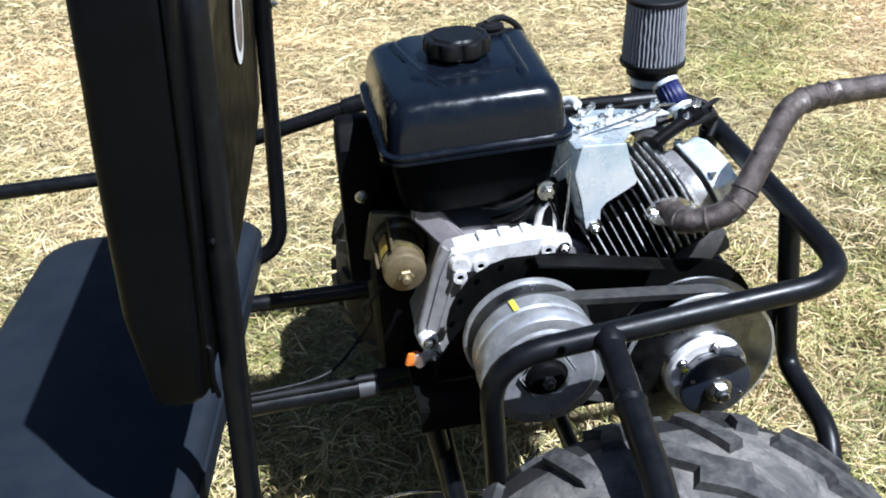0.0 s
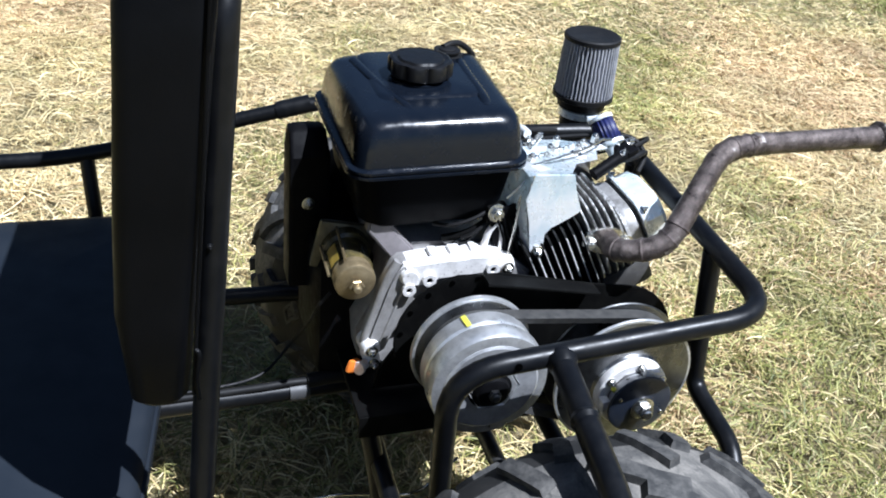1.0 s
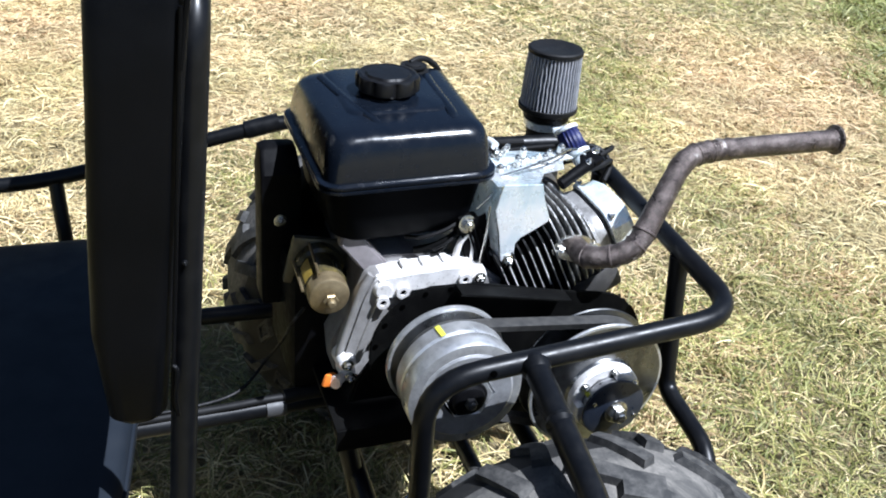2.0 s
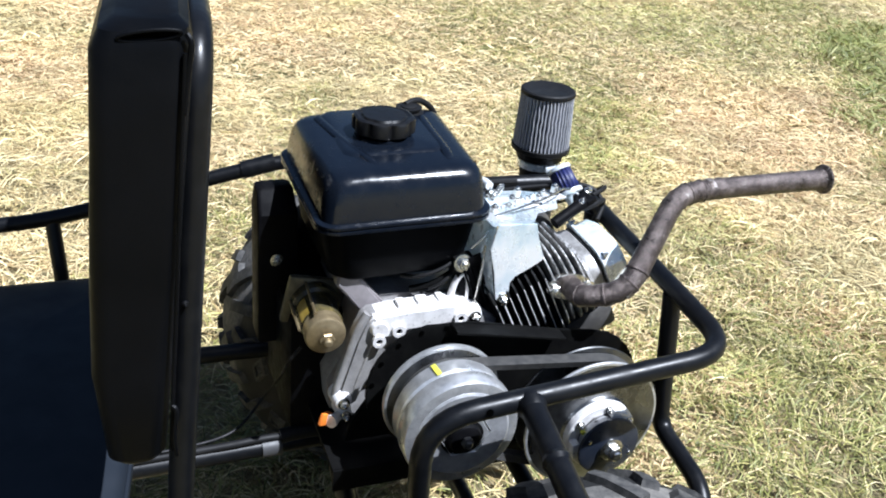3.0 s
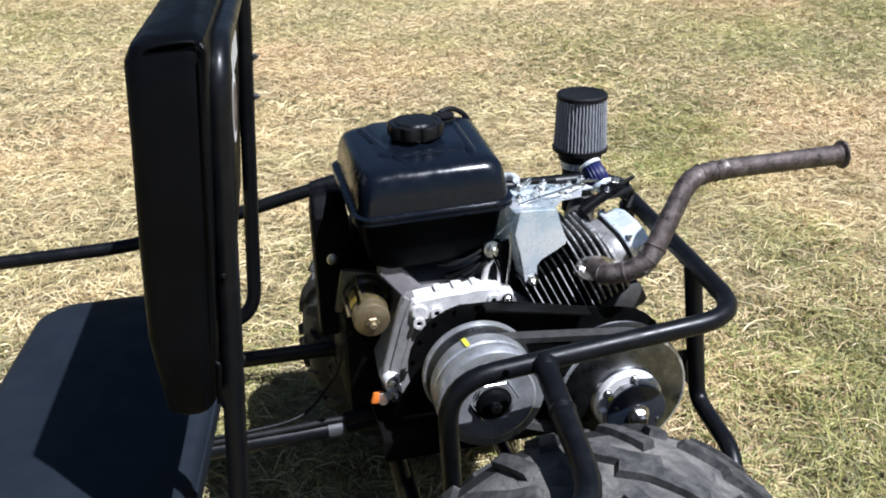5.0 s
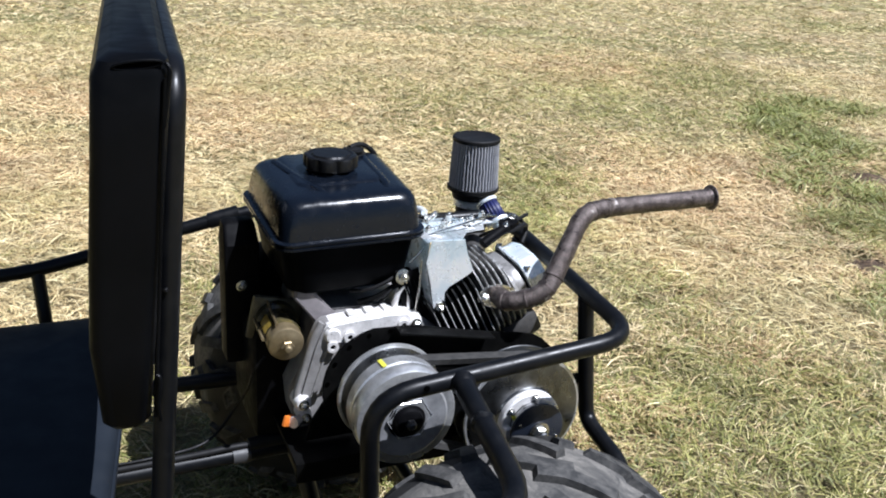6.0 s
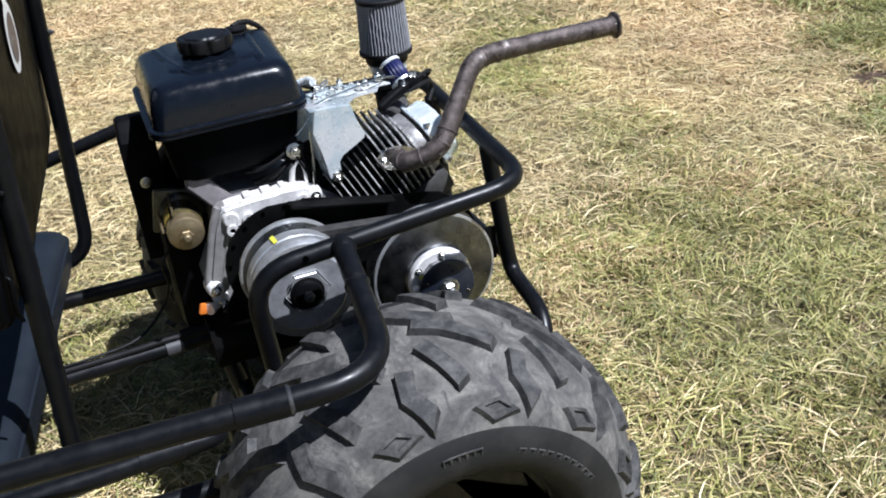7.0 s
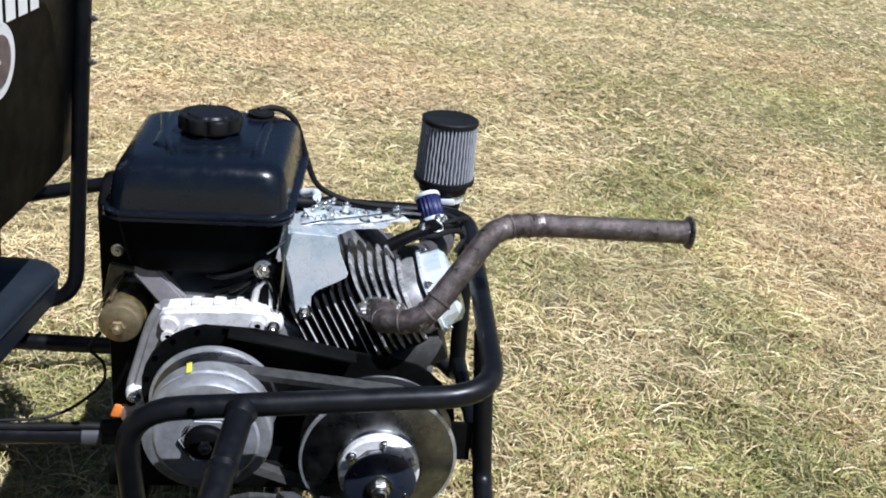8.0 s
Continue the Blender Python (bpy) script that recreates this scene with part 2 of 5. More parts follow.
def catmull(points, steps=8):
    p = [Vector(q) for q in points]
    p = [p[0] * 2 - p[1]] + p + [p[-1] * 2 - p[-2]]
    out = []
    for i in range(1, len(p) - 2):
        for k in range(steps):
            s = k / steps
            a, b, c, d = p[i - 1], p[i], p[i + 1], p[i + 2]
            out.append(0.5 * (2 * b + (c - a) * s + (2 * a - 5 * b + 4 * c - d) * s * s + (3 * b - a - 3 * c + d) * s ** 3))
    return out + [p[-2]]


def rounded(points, fillet, steps=7):
    """A polyline with its corners rounded."""
    p = [Vector(q) for q in points]
    out = [p[0]]
    for a, b, c in zip(p, p[1:], p[2:]):
        u, v = a - b, c - b
        r = min(fillet, u.length * 0.48, v.length * 0.48)
        s, e = b + u.normalized() * r, b + v.normalized() * r
        out += [s.lerp(b, k / steps).lerp(b.lerp(e, k / steps), k / steps) for k in range(steps + 1)]
    return out + [p[-1]]


def sweep(path, radius, segs=16, caps=True):
    """A round tube along a path; radius: a number or one for each point."""
    bm = bmesh.new()
    n = len(path)
    radii = radius if isinstance(radius, (list, tuple)) else [radius] * n
    side = None
    rings = []
    for i, p in enumerate(path):
        d = (path[min(i + 1, n - 1)] - path[max(i - 1, 0)]).normalized()
        if side is None:
            side = d.orthogonal().normalized()
        side = (side - d * side.dot(d)).normalized()
        up = d.cross(side)
        rings.append([bm.verts.new(p + (side * math.cos(a) + up * math.sin(a)) * radii[i]) for a in (math.tau * k / segs for k in range(segs))])
    for r, q in zip(rings, rings[1:]):
        for k in range(segs):
            bm.faces.new((r[k], r[(k + 1) % segs], q[(k + 1) % segs], q[k]))
    if caps:
        bm.faces.new(rings[0][::-1])
        bm.faces.new(rings[-1])
    return bm


def tube(points, radius, fillet=0.05, segs=16):
    return sweep(rounded(points, fillet), radius, segs)


def lathe(profile, centre, axis=(0, 1, 0), segs=48, wobble=None):
    """Turns (radius, height) pairs round an axis through centre."""
    bm = bmesh.new()
    q = Vector((0, 0, 1)).rotation_difference(Vector(axis).normalized())
    c = Vector(centre)
    rings = []
    for r, h in profile:
        ring = []
        for k in range(segs):
            a = math.tau * k / segs
            f = wobble(k, h) if wobble else 1.0
            ring.append(bm.verts.new(c + q @ Vector((r * f * math.cos(a), r * f * math.sin(a), h))))
        rings.append(ring)
    for r, s in zip(rings, rings[1:]):
        for k in range(segs):
            bm.faces.new((r[k], r[(k + 1) % segs], s[(k + 1) % segs], s[k]))
    if profile[0][0] > 1e-5:
        bm.faces.new(rings[0][::-1])
    if profile[-1][0] > 1e-5:
        bm.faces.new(rings[-1])
    bmesh.ops.remove_doubles(bm, verts=bm.verts, dist=1e-6)
    bmesh.ops.recalc_face_normals(bm, faces=bm.faces)
    return bm


def box(centre, size, bevel=0.004, turn=(0, 0, 0), segs=2):
    bm = bmesh.new()
    bmesh.ops.create_cube(bm, size=1)
    bmesh.ops.scale(bm, vec=size, verts=bm.verts)
    if bevel:
        bmesh.ops.bevel(bm, geom=bm.edges[:], offset=bevel, segments=segs, affect="EDGES", profile=0.6)
    bmesh.ops.transform(bm, matrix=pose(*centre, *turn), verts=bm.verts)
    return bm


def slab(outline, y0, y1, bevel=0.001):
    """A plate: an outline of (x, z) pairs, from y0 to y1."""
    bm = bmesh.new()
    a = [bm.verts.new((x, y0, z)) for x, z in outline]
    b = [bm.verts.new((x, y1, z)) for x, z in outline]
    n = len(a)
    bm.faces.new(a)
    bm.faces.new(b[::-1])
    for k in range(n):
        bm.faces.new((a[k], b[k], b[(k + 1) % n], a[(k + 1) % n]))
    bmesh.ops.recalc_face_normals(bm, faces=bm.faces)
    if bevel:
        edges = [e for e in bm.edges if abs(e.verts[0].co.y - e.verts[1].co.y) < 1e-6]
        bmesh.ops.bevel(bm, geom=edges, offset=bevel, segments=2, affect="EDGES")
    return bm


def loft(sections):
    """Joins closed rings of equal length, and closes both ends."""
    bm = bmesh.new()
    rings = [[bm.verts.new(p) for p in s] for s in sections]
    n = len(rings[0])
    for r, q in zip(rings, rings[1:]):
        for k in range(n):
            bm.faces.new((r[k], r[(k + 1) % n], q[(k + 1) % n], q[k]))
    bm.faces.new(rings[0][::-1])
    bm.faces.new(rings[-1])
    bmesh.ops.recalc_face_normals(bm, faces=bm.faces)
    return bm


def sheet(points, thick):
    """A thin bent plate: rows of points, made solid."""
    bm = bmesh.new()
    rows = [[bm.verts.new(p) for p in row] for row in points]
    for r, q in zip(rows, rows[1:]):
        for k in range(len(r) - 1):
            bm.faces.new((r[k], r[k + 1], q[k + 1], q[k]))
    bmesh.ops.solidify(bm, geom=bm.faces[:], thickness=thick)
    bmesh.ops.recalc_face_normals(bm, faces=bm.faces)
    return bm


def ring_rect(x0, x1, y0, y1, z, r, steps=6, slope=(0.0, 0.0)):
    """A rounded rectangle at height z; slope: rise along x and y."""
    out = []
    cx, cy = (x0 + x1) / 2, (y0 + y1) / 2
    for qx, qy, a0 in ((x1 - r, y1 - r, 0), (x0 + r, y1 - r, 90), (x0 + r, y0 + r, 180), (x1 - r, y0 + r, 270)):
        for k in range(steps + 1):
            a = radians(a0 + 90 * k / steps)
            x, y = qx + r * math.cos(a), qy + r * math.sin(a)
            out.append((x, y, z + slope[0] * (x - cx) + slope[1] * (y - cy)))
    return out


def hexagon(centre, radius, length, axis=(0, -1, 0)):
    b = radius * 0.12
    return lathe([(radius - b, 0), (radius, b), (radius, length - b), (radius - b, length)], centre, axis, 6)


def joined(*bms):
    out = bmesh.new()
    me = bpy.data.meshes.new("scratch")
    for bm in bms:
        bm.to_mesh(me)
        out.from_mesh(me)
        bm.free()
    bpy.data.meshes.remove(me)
    return out


def bolt(name, centre, parent, radius=0.007, length=0.006, axis=(0, -1, 0), material=None, label=""):
    """A hex bolt head with a washer and a stub of thread."""
    c, a = Vector(centre), Vector(axis).normalized()
    return part(name, joined(lathe([(radius * 1.45, 0), (radius * 1.5, 0.0006), (radius * 1.5, 0.0015), (radius * 1.3, 0.0018)], c, a, 20),
                             hexagon(c + a * 0.0015, radius, length, a),
                             lathe([(radius * 0.5, 0), (radius * 0.5, 0.003), (radius * 0.35, 0.004)], c + a * (length + 0.001), a, 12)),
                material or BOLT, parent, label, 0.4)


# ---- ground ----
LUSH = ((2.74, 1.60, 0.23), (2.92, 2.14, 0.22), (2.20, 0.88, 0.22), (3.55, 3.08, 0.26), (3.61, 2.72, 0.26), (3.22, 2.50, 0.18), (4.15, 4.6, 0.42), (4.4, 3.6, 0.35), (3.02, 1.85, 0.16), (3.85, 3.4, 0.25))
GREENER = ((1.13, 0.50, 0.35), (0.42, 2.76, 0.22), (0.02, 1.69, 0.25), (-0.29, 0.78, 0.28), (1.25, 0.04, 0.5), (1.57, 2.5, 0.3), (2.2, 1.5, 0.5), (0.8, 1.55, 0.25), (2.1, 0.4, 0.4), (1.40, 0.66, 0.34), (1.05, 0.36, 0.3), (1.34, 1.22, 0.20), (1.73, 2.57, 0.24), (1.3, 2.0, 0.2), (4.0, 5.9, 1.1), (3.1, 4.1, 0.6), (4.2, 4.6, 0.6))
PALE = ((2.05, 1.95, 0.42), (0.0, 3.3, 0.9), (-0.9, 2.6, 0.8), (1.75, 1.1, 0.22), (3.15, 1.35, 0.35), (1.0, 3.2, 0.5), (2.45, 2.35, 0.4), (1.68, 1.62, 0.28), (1.94, 1.05, 0.2))
BARE = ((2.35, 1.26, 0.10), (3.32, 2.18, 0.12), (3.50, 2.02, 0.08))
BROWN = ((2.10, 2.12, 0.46), (2.62, 2.42, 0.44), (2.30, 2.72, 0.35), (3.2, 4.84, 0.5), (1.66, 1.92, 0.32), (0.5, 4.0, 0.6), (2.48, 1.22, 0.22), (3.30, 2.20, 0.30), (-0.6, 3.1, 0.5), (1.45, 0.75, 0.14), (1.54, 1.19, 0.12), (0.62, 0.50, 0.16), (0.80, 0.64, 0.22), (2.38, 1.30, 0.22), (-0.1, 4.4, 0.5), (1.70, 1.50, 0.25))


def patch(x, y):
    """How green the grass is at a place, 0 to 1."""
    g = 0.35 + 0.75 * noise.noise((x * 0.5 + 3.1, y * 0.5, 0.4)) + 0.5 * noise.noise((x * 1.6, y * 1.6, 5.0))
    for spots, w in ((LUSH, 1.0), (GREENER, 0.55), (PALE, -0.7)):
        for cx, cy, r in spots:
            g += w * math.exp(-((x - cx) ** 2 + (y - cy) ** 2) / (r * r))
    g *= 1.0 - 0.45 * max(0.0, min(1.0, (y - 3.0) / 2.0))
    return max(0.02, min(1.0, g))


def bare(x, y):
    return max(min(1.0, 1.6 * math.exp(-((x - cx) ** 2 + (y - cy) ** 2) / (r * r))) for cx, cy, r in BARE)


m = Mat("dry_lawn_soil", (0.2, 0.17, 0.09), 0.95)
big = m.grey(m.noise(0.9, 5, 0.6), 0, 1, 0.4, 0.62)
fine = m.noise(65, 8, 0.75)
straw = m.ramp(fine, (0.250, (0.195, 0.148, 0.076)), (0.500, (0.360, 0.288, 0.155)), (0.750, (0.545, 0.448, 0.260)))
green = m.ramp(fine, (0.250, (0.075, 0.076, 0.024)), (0.500, (0.200, 0.190, 0.068)), (0.750, (0.395, 0.355, 0.155)))
m.colour(m.mix(big, straw, green))
SOIL = m.bump(m.noise(45, 8, 0.8), 1.0, 0.03).m

bm = bmesh.new()
xs = [-600, -60, -12] + [-6 + 0.25 * k for k in range(64)] + [16, 60, 600]
ys = [-600, -60, -12] + [-5 + 0.25 * k for k in range(68)] + [18, 60, 600]
grid = [[bm.verts.new((x, y, -0.012 + (0.014 * noise.noise((x * 1.3, y * 1.3, 0)) + 0.012 * noise.noise((x * 3.1, y * 3.1, 2)) if abs(x) < 15 and abs(y) < 15 else 0.0))) for x in xs] for y in ys]
for r, q in zip(grid, grid[1:]):
    for k in range(len(xs) - 1):
        bm.faces.new((r[k], r[k + 1], q[k + 1], q[k]))
part("ground", bm, SOIL)
tagged(bpy.data.objects["ground"], "mown dry grass field, straw-yellow with green patches", "ground", kind="structure")


def lush(x, y):
    """How thick the fresh green grass stands at a place, 0 to 1."""
    g = max(math.exp(-((x - cx) ** 2 + (y - cy) ** 2) / (r * r)) for cx, cy, r in LUSH)
    return max(0.0, g * (1.0 + 0.9 * noise.noise((x * 5, y * 5, 8.0))) - 0.12)


def field(rule, cell=0.05, low=-7.0, high=13.0):
    """A rule of x and y as a table, to be looked up for many places at once."""
    n = int((high - low) / cell) + 1
    table = np.array([[rule(low + cell * i, low + cell * j) for j in range(n)] for i in range(n)])

    def at(x, y):
        return table[np.clip(((x - low) / cell).round().astype(int), 0, n - 1), np.clip(((y - low) / cell).round().astype(int), 0, n - 1)]
    return at


def tuft(x, y):
    """How high the litter is heaped at a place, 0 to 1."""
    return max(0.0, min(1.0, 0.5 + 0.75 * noise.noise((x * 5.5, y * 5.5, 1.0)) + 0.45 * noise.noise((x * 13, y * 13, 4.0))))


def swirl(x, y):
    return math.tau * (noise.noise((x * 1.9, y * 1.9, 7.0)) + 0.6 * noise.noise((x * 5, y * 5, 3.0)))


def brown(x, y):
    """How thick the brown thatch lies at a place, 0 to 1."""
    g = max(math.exp(-((x - cx) ** 2 + (y - cy) ** 2) / (r * r)) for cx, cy, r in BROWN)
    return max(0.0, min(1.0, g * (1.0 + 0.8 * noise.noise((x * 4, y * 4, 2.0))) + 0.10 * noise.noise((x * 2.2, y * 2.2, 9.0))))


GREENNESS, FRESHNESS, BARENESS, BROWNNESS = field(patch), field(lush), field(bare), field(brown)
TUFT, SWIRL = field(tuft, 0.03, -5.0, 10.0), field(swirl)


def strands(name, count, near, far, length, width, height, upright, seed, wanted, material, label, K=4, arc=(-28, 128), heap=0.030, stray=0.75):
    """Strands of grass lying over one another between two distances from the kart."""
    rng = np.random.default_rng(seed)
    n = int(count)
    ang = rng.uniform(radians(arc[0]), radians(arc[1]), n * 3)
    dist = np.sqrt(rng.uniform(near ** 2, far ** 2, n * 3))
    px, py = -0.35 + dist * np.cos(ang), -0.9 + dist * np.sin(ang)
    g = FRESHNESS(px, py) if wanted == "lush" else BROWNNESS(px, py) if wanted == "brown" else GREENNESS(px, py)
    fresh, b = FRESHNESS(px, py), BARENESS(px, py)
    keep = np.nonzero(rng.uniform(0, 1, n * 3) < (g if wanted else (1.1 - g * 0.8) * (1 - 0.5 * np.minimum(1, fresh))) * (1 - 0.95 * b) * (0.4 + 0.75 * TUFT(px, py) if far < 5 else 0.85))[0][:n]
    px, py = px[keep], py[keep]
    n = len(px)
    turn = SWIRL(px, py) + rng.normal(0, stray, n) + math.pi * rng.integers(0, 2, n)
    size = rng.uniform(0.45, 1.0, n) * length
    bend = rng.normal(0, 0.55, n)
    rise = rng.uniform(0.15, 1.0, n) * height
    lift = rng.uniform(0.0, 0.6, n) * height + heap * TUFT(px, py) ** 1.5 * rng.uniform(0.3, 1.0, n)
    w = rng.uniform(0.6, 1.3, n) * width
    dx, dy = np.cos(turn), np.sin(turn)
    lean = rng.uniform(-0.9, 0.9, n)
    v = np.zeros((n, K, 2, 3))
    for k in range(K):
        s = k / (K - 1)
        off = bend * s * s
        bow = s * upright + (1 - upright) * 4 * s * (1 - s) * 0.7
        cx = px + size * (dx * s - dy * off * 0.6)
        cy = py + size * (dy * s + dx * off * 0.6)
        cz = -0.012 + lift + rise * bow
        t = w * (1 - 0.65 * s ** 2) * 0.5
        for side, sg in ((0, 1), (1, -1)):
            v[:, k, side, 0] = cx - dy * t * sg
            v[:, k, side, 1] = cy + dx * t * sg
            v[:, k, side, 2] = cz + lean * t * sg
    base = (np.arange(n) * K * 2)[:, None]
    faces = np.concatenate([base + np.array([2 * k, 2 * k + 2, 2 * k + 3, 2 * k + 1]) for k in range(K - 1)], axis=1).reshape(-1, 4)
    me = bpy.data.meshes.new(name)
    me.vertices.add(n * K * 2)
    me.vertices.foreach_set("co", v.reshape(-1))
    me.loops.add(faces.size)
    me.loops.foreach_set("vertex_index", faces.reshape(-1).astype(np.int32))
    me.polygons.add(len(faces))
    me.polygons.foreach_set("loop_start", np.arange(0, faces.size, 4, dtype=np.int32))
    me.update(calc_edges=True)
    me.materials.append(material)
    return tagged(new(name, me), label, "grass", kind="stuff")


def grass_material(name, *stops):
    m = Mat(name, (0.4, 0.32, 0.15), 0.6)
    tone = m.ramp(m.island, *stops)
    shade = m.grey(m.noise(2.3, 5, 0.65), 0.72, 1.13, 0.32, 0.66)
    hue = m.ramp(m.noise(0.85, 6, 0.62), (0.36, (0.95, 0.975, 0.82)), (0.5, (1.03, 1.00, 0.95)), (0.64, (1.085, 1.01, 0.98)))
    m.colour(m.mix(1.0, m.mix(1.0, tone, shade, "MULTIPLY"), hue, "MULTIPLY"))
    return m.m


DRY = grass_material("dry_straw", (0.000, (0.260, 0.180, 0.078)), (0.250, (0.480, 0.368, 0.180)), (0.600, (0.660, 0.535, 0.288)), (1.000, (0.850, 0.740, 0.460)))
GREEN = grass_material("green_grass", (0.000, (0.095, 0.110, 0.024)), (0.350, (0.190, 0.200, 0.050)), (0.700, (0.320, 0.305, 0.095)), (1.000, (0.520, 0.455, 0.185)))
LITTER = "loose cut straw lying tangled over the field"
BLADES = "short green grass blades growing through straw"
FRESH = grass_material("fresh_green_grass", (0.000, (0.105, 0.128, 0.026)), (0.500, (0.205, 0.232, 0.054)), (1.000, (0.360, 0.350, 0.130)))
BROWN_STRAW = grass_material("brown_thatch", (0.000, (0.250, 0.155, 0.068)), (0.350, (0.450, 0.308, 0.155)), (0.700, (0.630, 0.465, 0.255)), (1.000, (0.820, 0.660, 0.405)))
THATCH = "brown dead thatch matted in the dry grass"
LAWN = "thick patch of fresh green grass"
# near: long loose straws over short ones
strands("straw_litter", 135000, 0.5, 4.0, 0.055, 0.0020, 0.020, 0.35, 10, False, DRY, LITTER, 3, stray=1.0)
strands("straw_litter", 34000, 0.5, 4.0, 0.110, 0.0025, 0.028, 0.3, 11, False, DRY, LITTER)
strands("grass_blades", 105000, 0.5, 4.0, 0.055, 0.0025, 0.030, 0.75, 12, True, GREEN, BLADES, 3)
strands("grass_blades", 110000, 0.5, 4.0, 0.075, 0.0030, 0.045, 0.8, 15, "lush", FRESH, LAWN, 3)
strands("brown_thatch", 150000, 0.5, 4.0, 0.050, 0.0024, 0.018, 0.3, 21, "brown", BROWN_STRAW, THATCH, 3, stray=1.0)
# middle distance: finer and lower
strands("straw_litter", 270000, 4.0, 8.0, 0.050, 0.0034, 0.026, 0.6, 13, False, DRY, LITTER, 2, heap=0.016, stray=1.2)
strands("straw_litter", 30000, 4.0, 8.0, 0.085, 0.0036, 0.036, 0.5, 23, False, DRY, LITTER, 3, heap=0.02, stray=1.2)
strands("grass_blades", 85000, 4.0, 6.6, 0.085, 0.0042, 0.055, 0.8, 16, "lush", FRESH, LAWN, 3)
strands("grass_blades", 110000, 4.0, 8.0, 0.060, 0.0038, 0.026, 0.8, 14, True, GREEN, BLADES, 2, heap=0.016)
strands("brown_thatch", 260000, 4.0, 8.0, 0.050, 0.0036, 0.026, 0.6, 22, "brown", BROWN_STRAW, THATCH, 2, heap=0.018, stray=1.2)
# far off and behind the camera
strands("straw_litter", 120000, 8.0, 13.0, 0.075, 0.0065, 0.030, 0.6, 24, False, DRY, LITTER, 2, heap=0.016, stray=1.2)
strands("grass_blades", 50000, 8.0, 13.0, 0.075, 0.0065, 0.030, 0.8, 25, True, GREEN, BLADES, 2, heap=0.016)
strands("straw_litter", 80000, 13.0, 22.0, 0.14, 0.011, 0.024, 0.4, 19, False, DRY, LITTER, 2, heap=0.016)
strands("grass_blades", 40000, 13.0, 22.0, 0.11, 0.012, 0.036, 0.8, 20, True, GREEN, BLADES, 2, heap=0.016)
strands("straw_litter", 45000, 0.4, 6.0, 0.10, 0.0050, 0.025, 0.3, 17, False, DRY, LITTER, 2, (128, 332))
strands("grass_blades", 40000, 0.4, 6.0, 0.075, 0.0052, 0.030, 0.8, 18, True, GREEN, BLADES, 2, (128, 332))

m = Mat("bare_soil", (0.12, 0.075, 0.04), 0.95)
m.colour(m.ramp(m.noise(60, 7, 0.7), (0.3, (0.024, 0.015, 0.009)), (0.55, (0.085, 0.054, 0.031)), (0.8, (0.25, 0.17, 0.097))))
EARTH = m.bump(m.noise(90, 6, 0.7), 0.8, 0.01).m
for cx, cy, r in BARE:
    bm = bmesh.new()
    rings = []
    for j in range(9):
        f = j / 8
        ring = []
        for k in range(28):
            a = math.tau * k / 28
            rr = r * f * (1 + 0.35 * noise.noise((math.cos(a) * 1.5 + cx, math.sin(a) * 1.5 + cy, 1.0)))
            x, y = cx + rr * math.cos(a) * 1.25, cy + rr * math.sin(a) * 0.8
            ring.append(bm.verts.new((x, y, -0.010 + (1 - f) * 0.020 + 0.03 * (1 - f) * noise.noise((x * 14, y * 14, 3.0)))))
        rings.append(ring)
    for p, q in zip(rings, rings[1:]):
        for k in range(28):
            bm.faces.new((p[k], p[(k + 1) % 28], q[(k + 1) % 28], q[k]))
    bmesh.ops.remove_doubles(bm, verts=bm.verts, dist=1e-4)
    tagged(part("bare_earth", bm, EARTH), "bare patch of loose brown earth in the grass", "earth", "bare patches", "stuff")

# ---- kart frame ----
R = 0.0135
frame_thing = thing("kart_frame", (0.0, 0.21, 0.3), "welded round steel tube kart frame in satin black paint", "kart frame")
part("rear_hoop", tube([(-0.062, -0.030, 0.30), (-0.078, -0.053, 0.602), (0.334, -0.049, 0.634), (0.367, 0.468, 0.640), (-0.03, 0.470, 0.645), (-0.05, 0.470, 0.34)], R, 0.066), FRAME_PAINT, frame_thing)
part("side_rail", tube([(0.051, -0.055, 0.612), (0.020, -0.332, 0.592), (-0.396, -0.283, 0.577), (-1.10, -0.27, 0.585)], 0.0150, 0.085), FRAME_PAINT, frame_thing)
part("side_rail", tube([(0.075, 0.47, 0.615), (0.085, 0.735, 0.610), (-0.12, 0.738, 0.583), (-0.50, 0.768, 0.485), (-1.3, 0.80, 0.46)], R, 0.085), FRAME_PAINT, frame_thing)
part("rail_sleeve", tube([(-0.152, -0.3117, 0.5858), (-0.093, -0.3187, 0.5879)], 0.0176), FRAME_PAINT, frame_thing, "thicker joining sleeve on the side rail")
part("rail_sleeve", tube([(-0.155, 0.741, 0.574), (-0.095, 0.737, 0.589)], R + 0.0028), FRAME_PAINT, frame_thing, "thicker joining sleeve on the side rail")
part("weld_collar", sweep([Vector((0.0406, -0.1478, 0.6053)), Vector((0.0399, -0.1539, 0.6049)), Vector((0.0393, -0.16, 0.6044))], [0.0152, 0.0172, 0.0152]), FRAME_PAINT, frame_thing)
part("weld_collar", sweep([Vector((0.0501, -0.0633, 0.6114)), Vector((0.0494, -0.0694, 0.611)), Vector((0.0487, -0.0755, 0.6105))], [0.0185, 0.0172, 0.0150]), FRAME_PAINT, frame_thing)
part("weld_collar", sweep([Vector((-0.0975, -0.3182, 0.5878)), Vector((-0.0935, -0.3186, 0.5879)), Vector((-0.0895, -0.3191, 0.5881))], [0.0152, 0.0185, 0.0152]), DARK_STEEL, frame_thing, "grey weld bead at the sleeve's end")
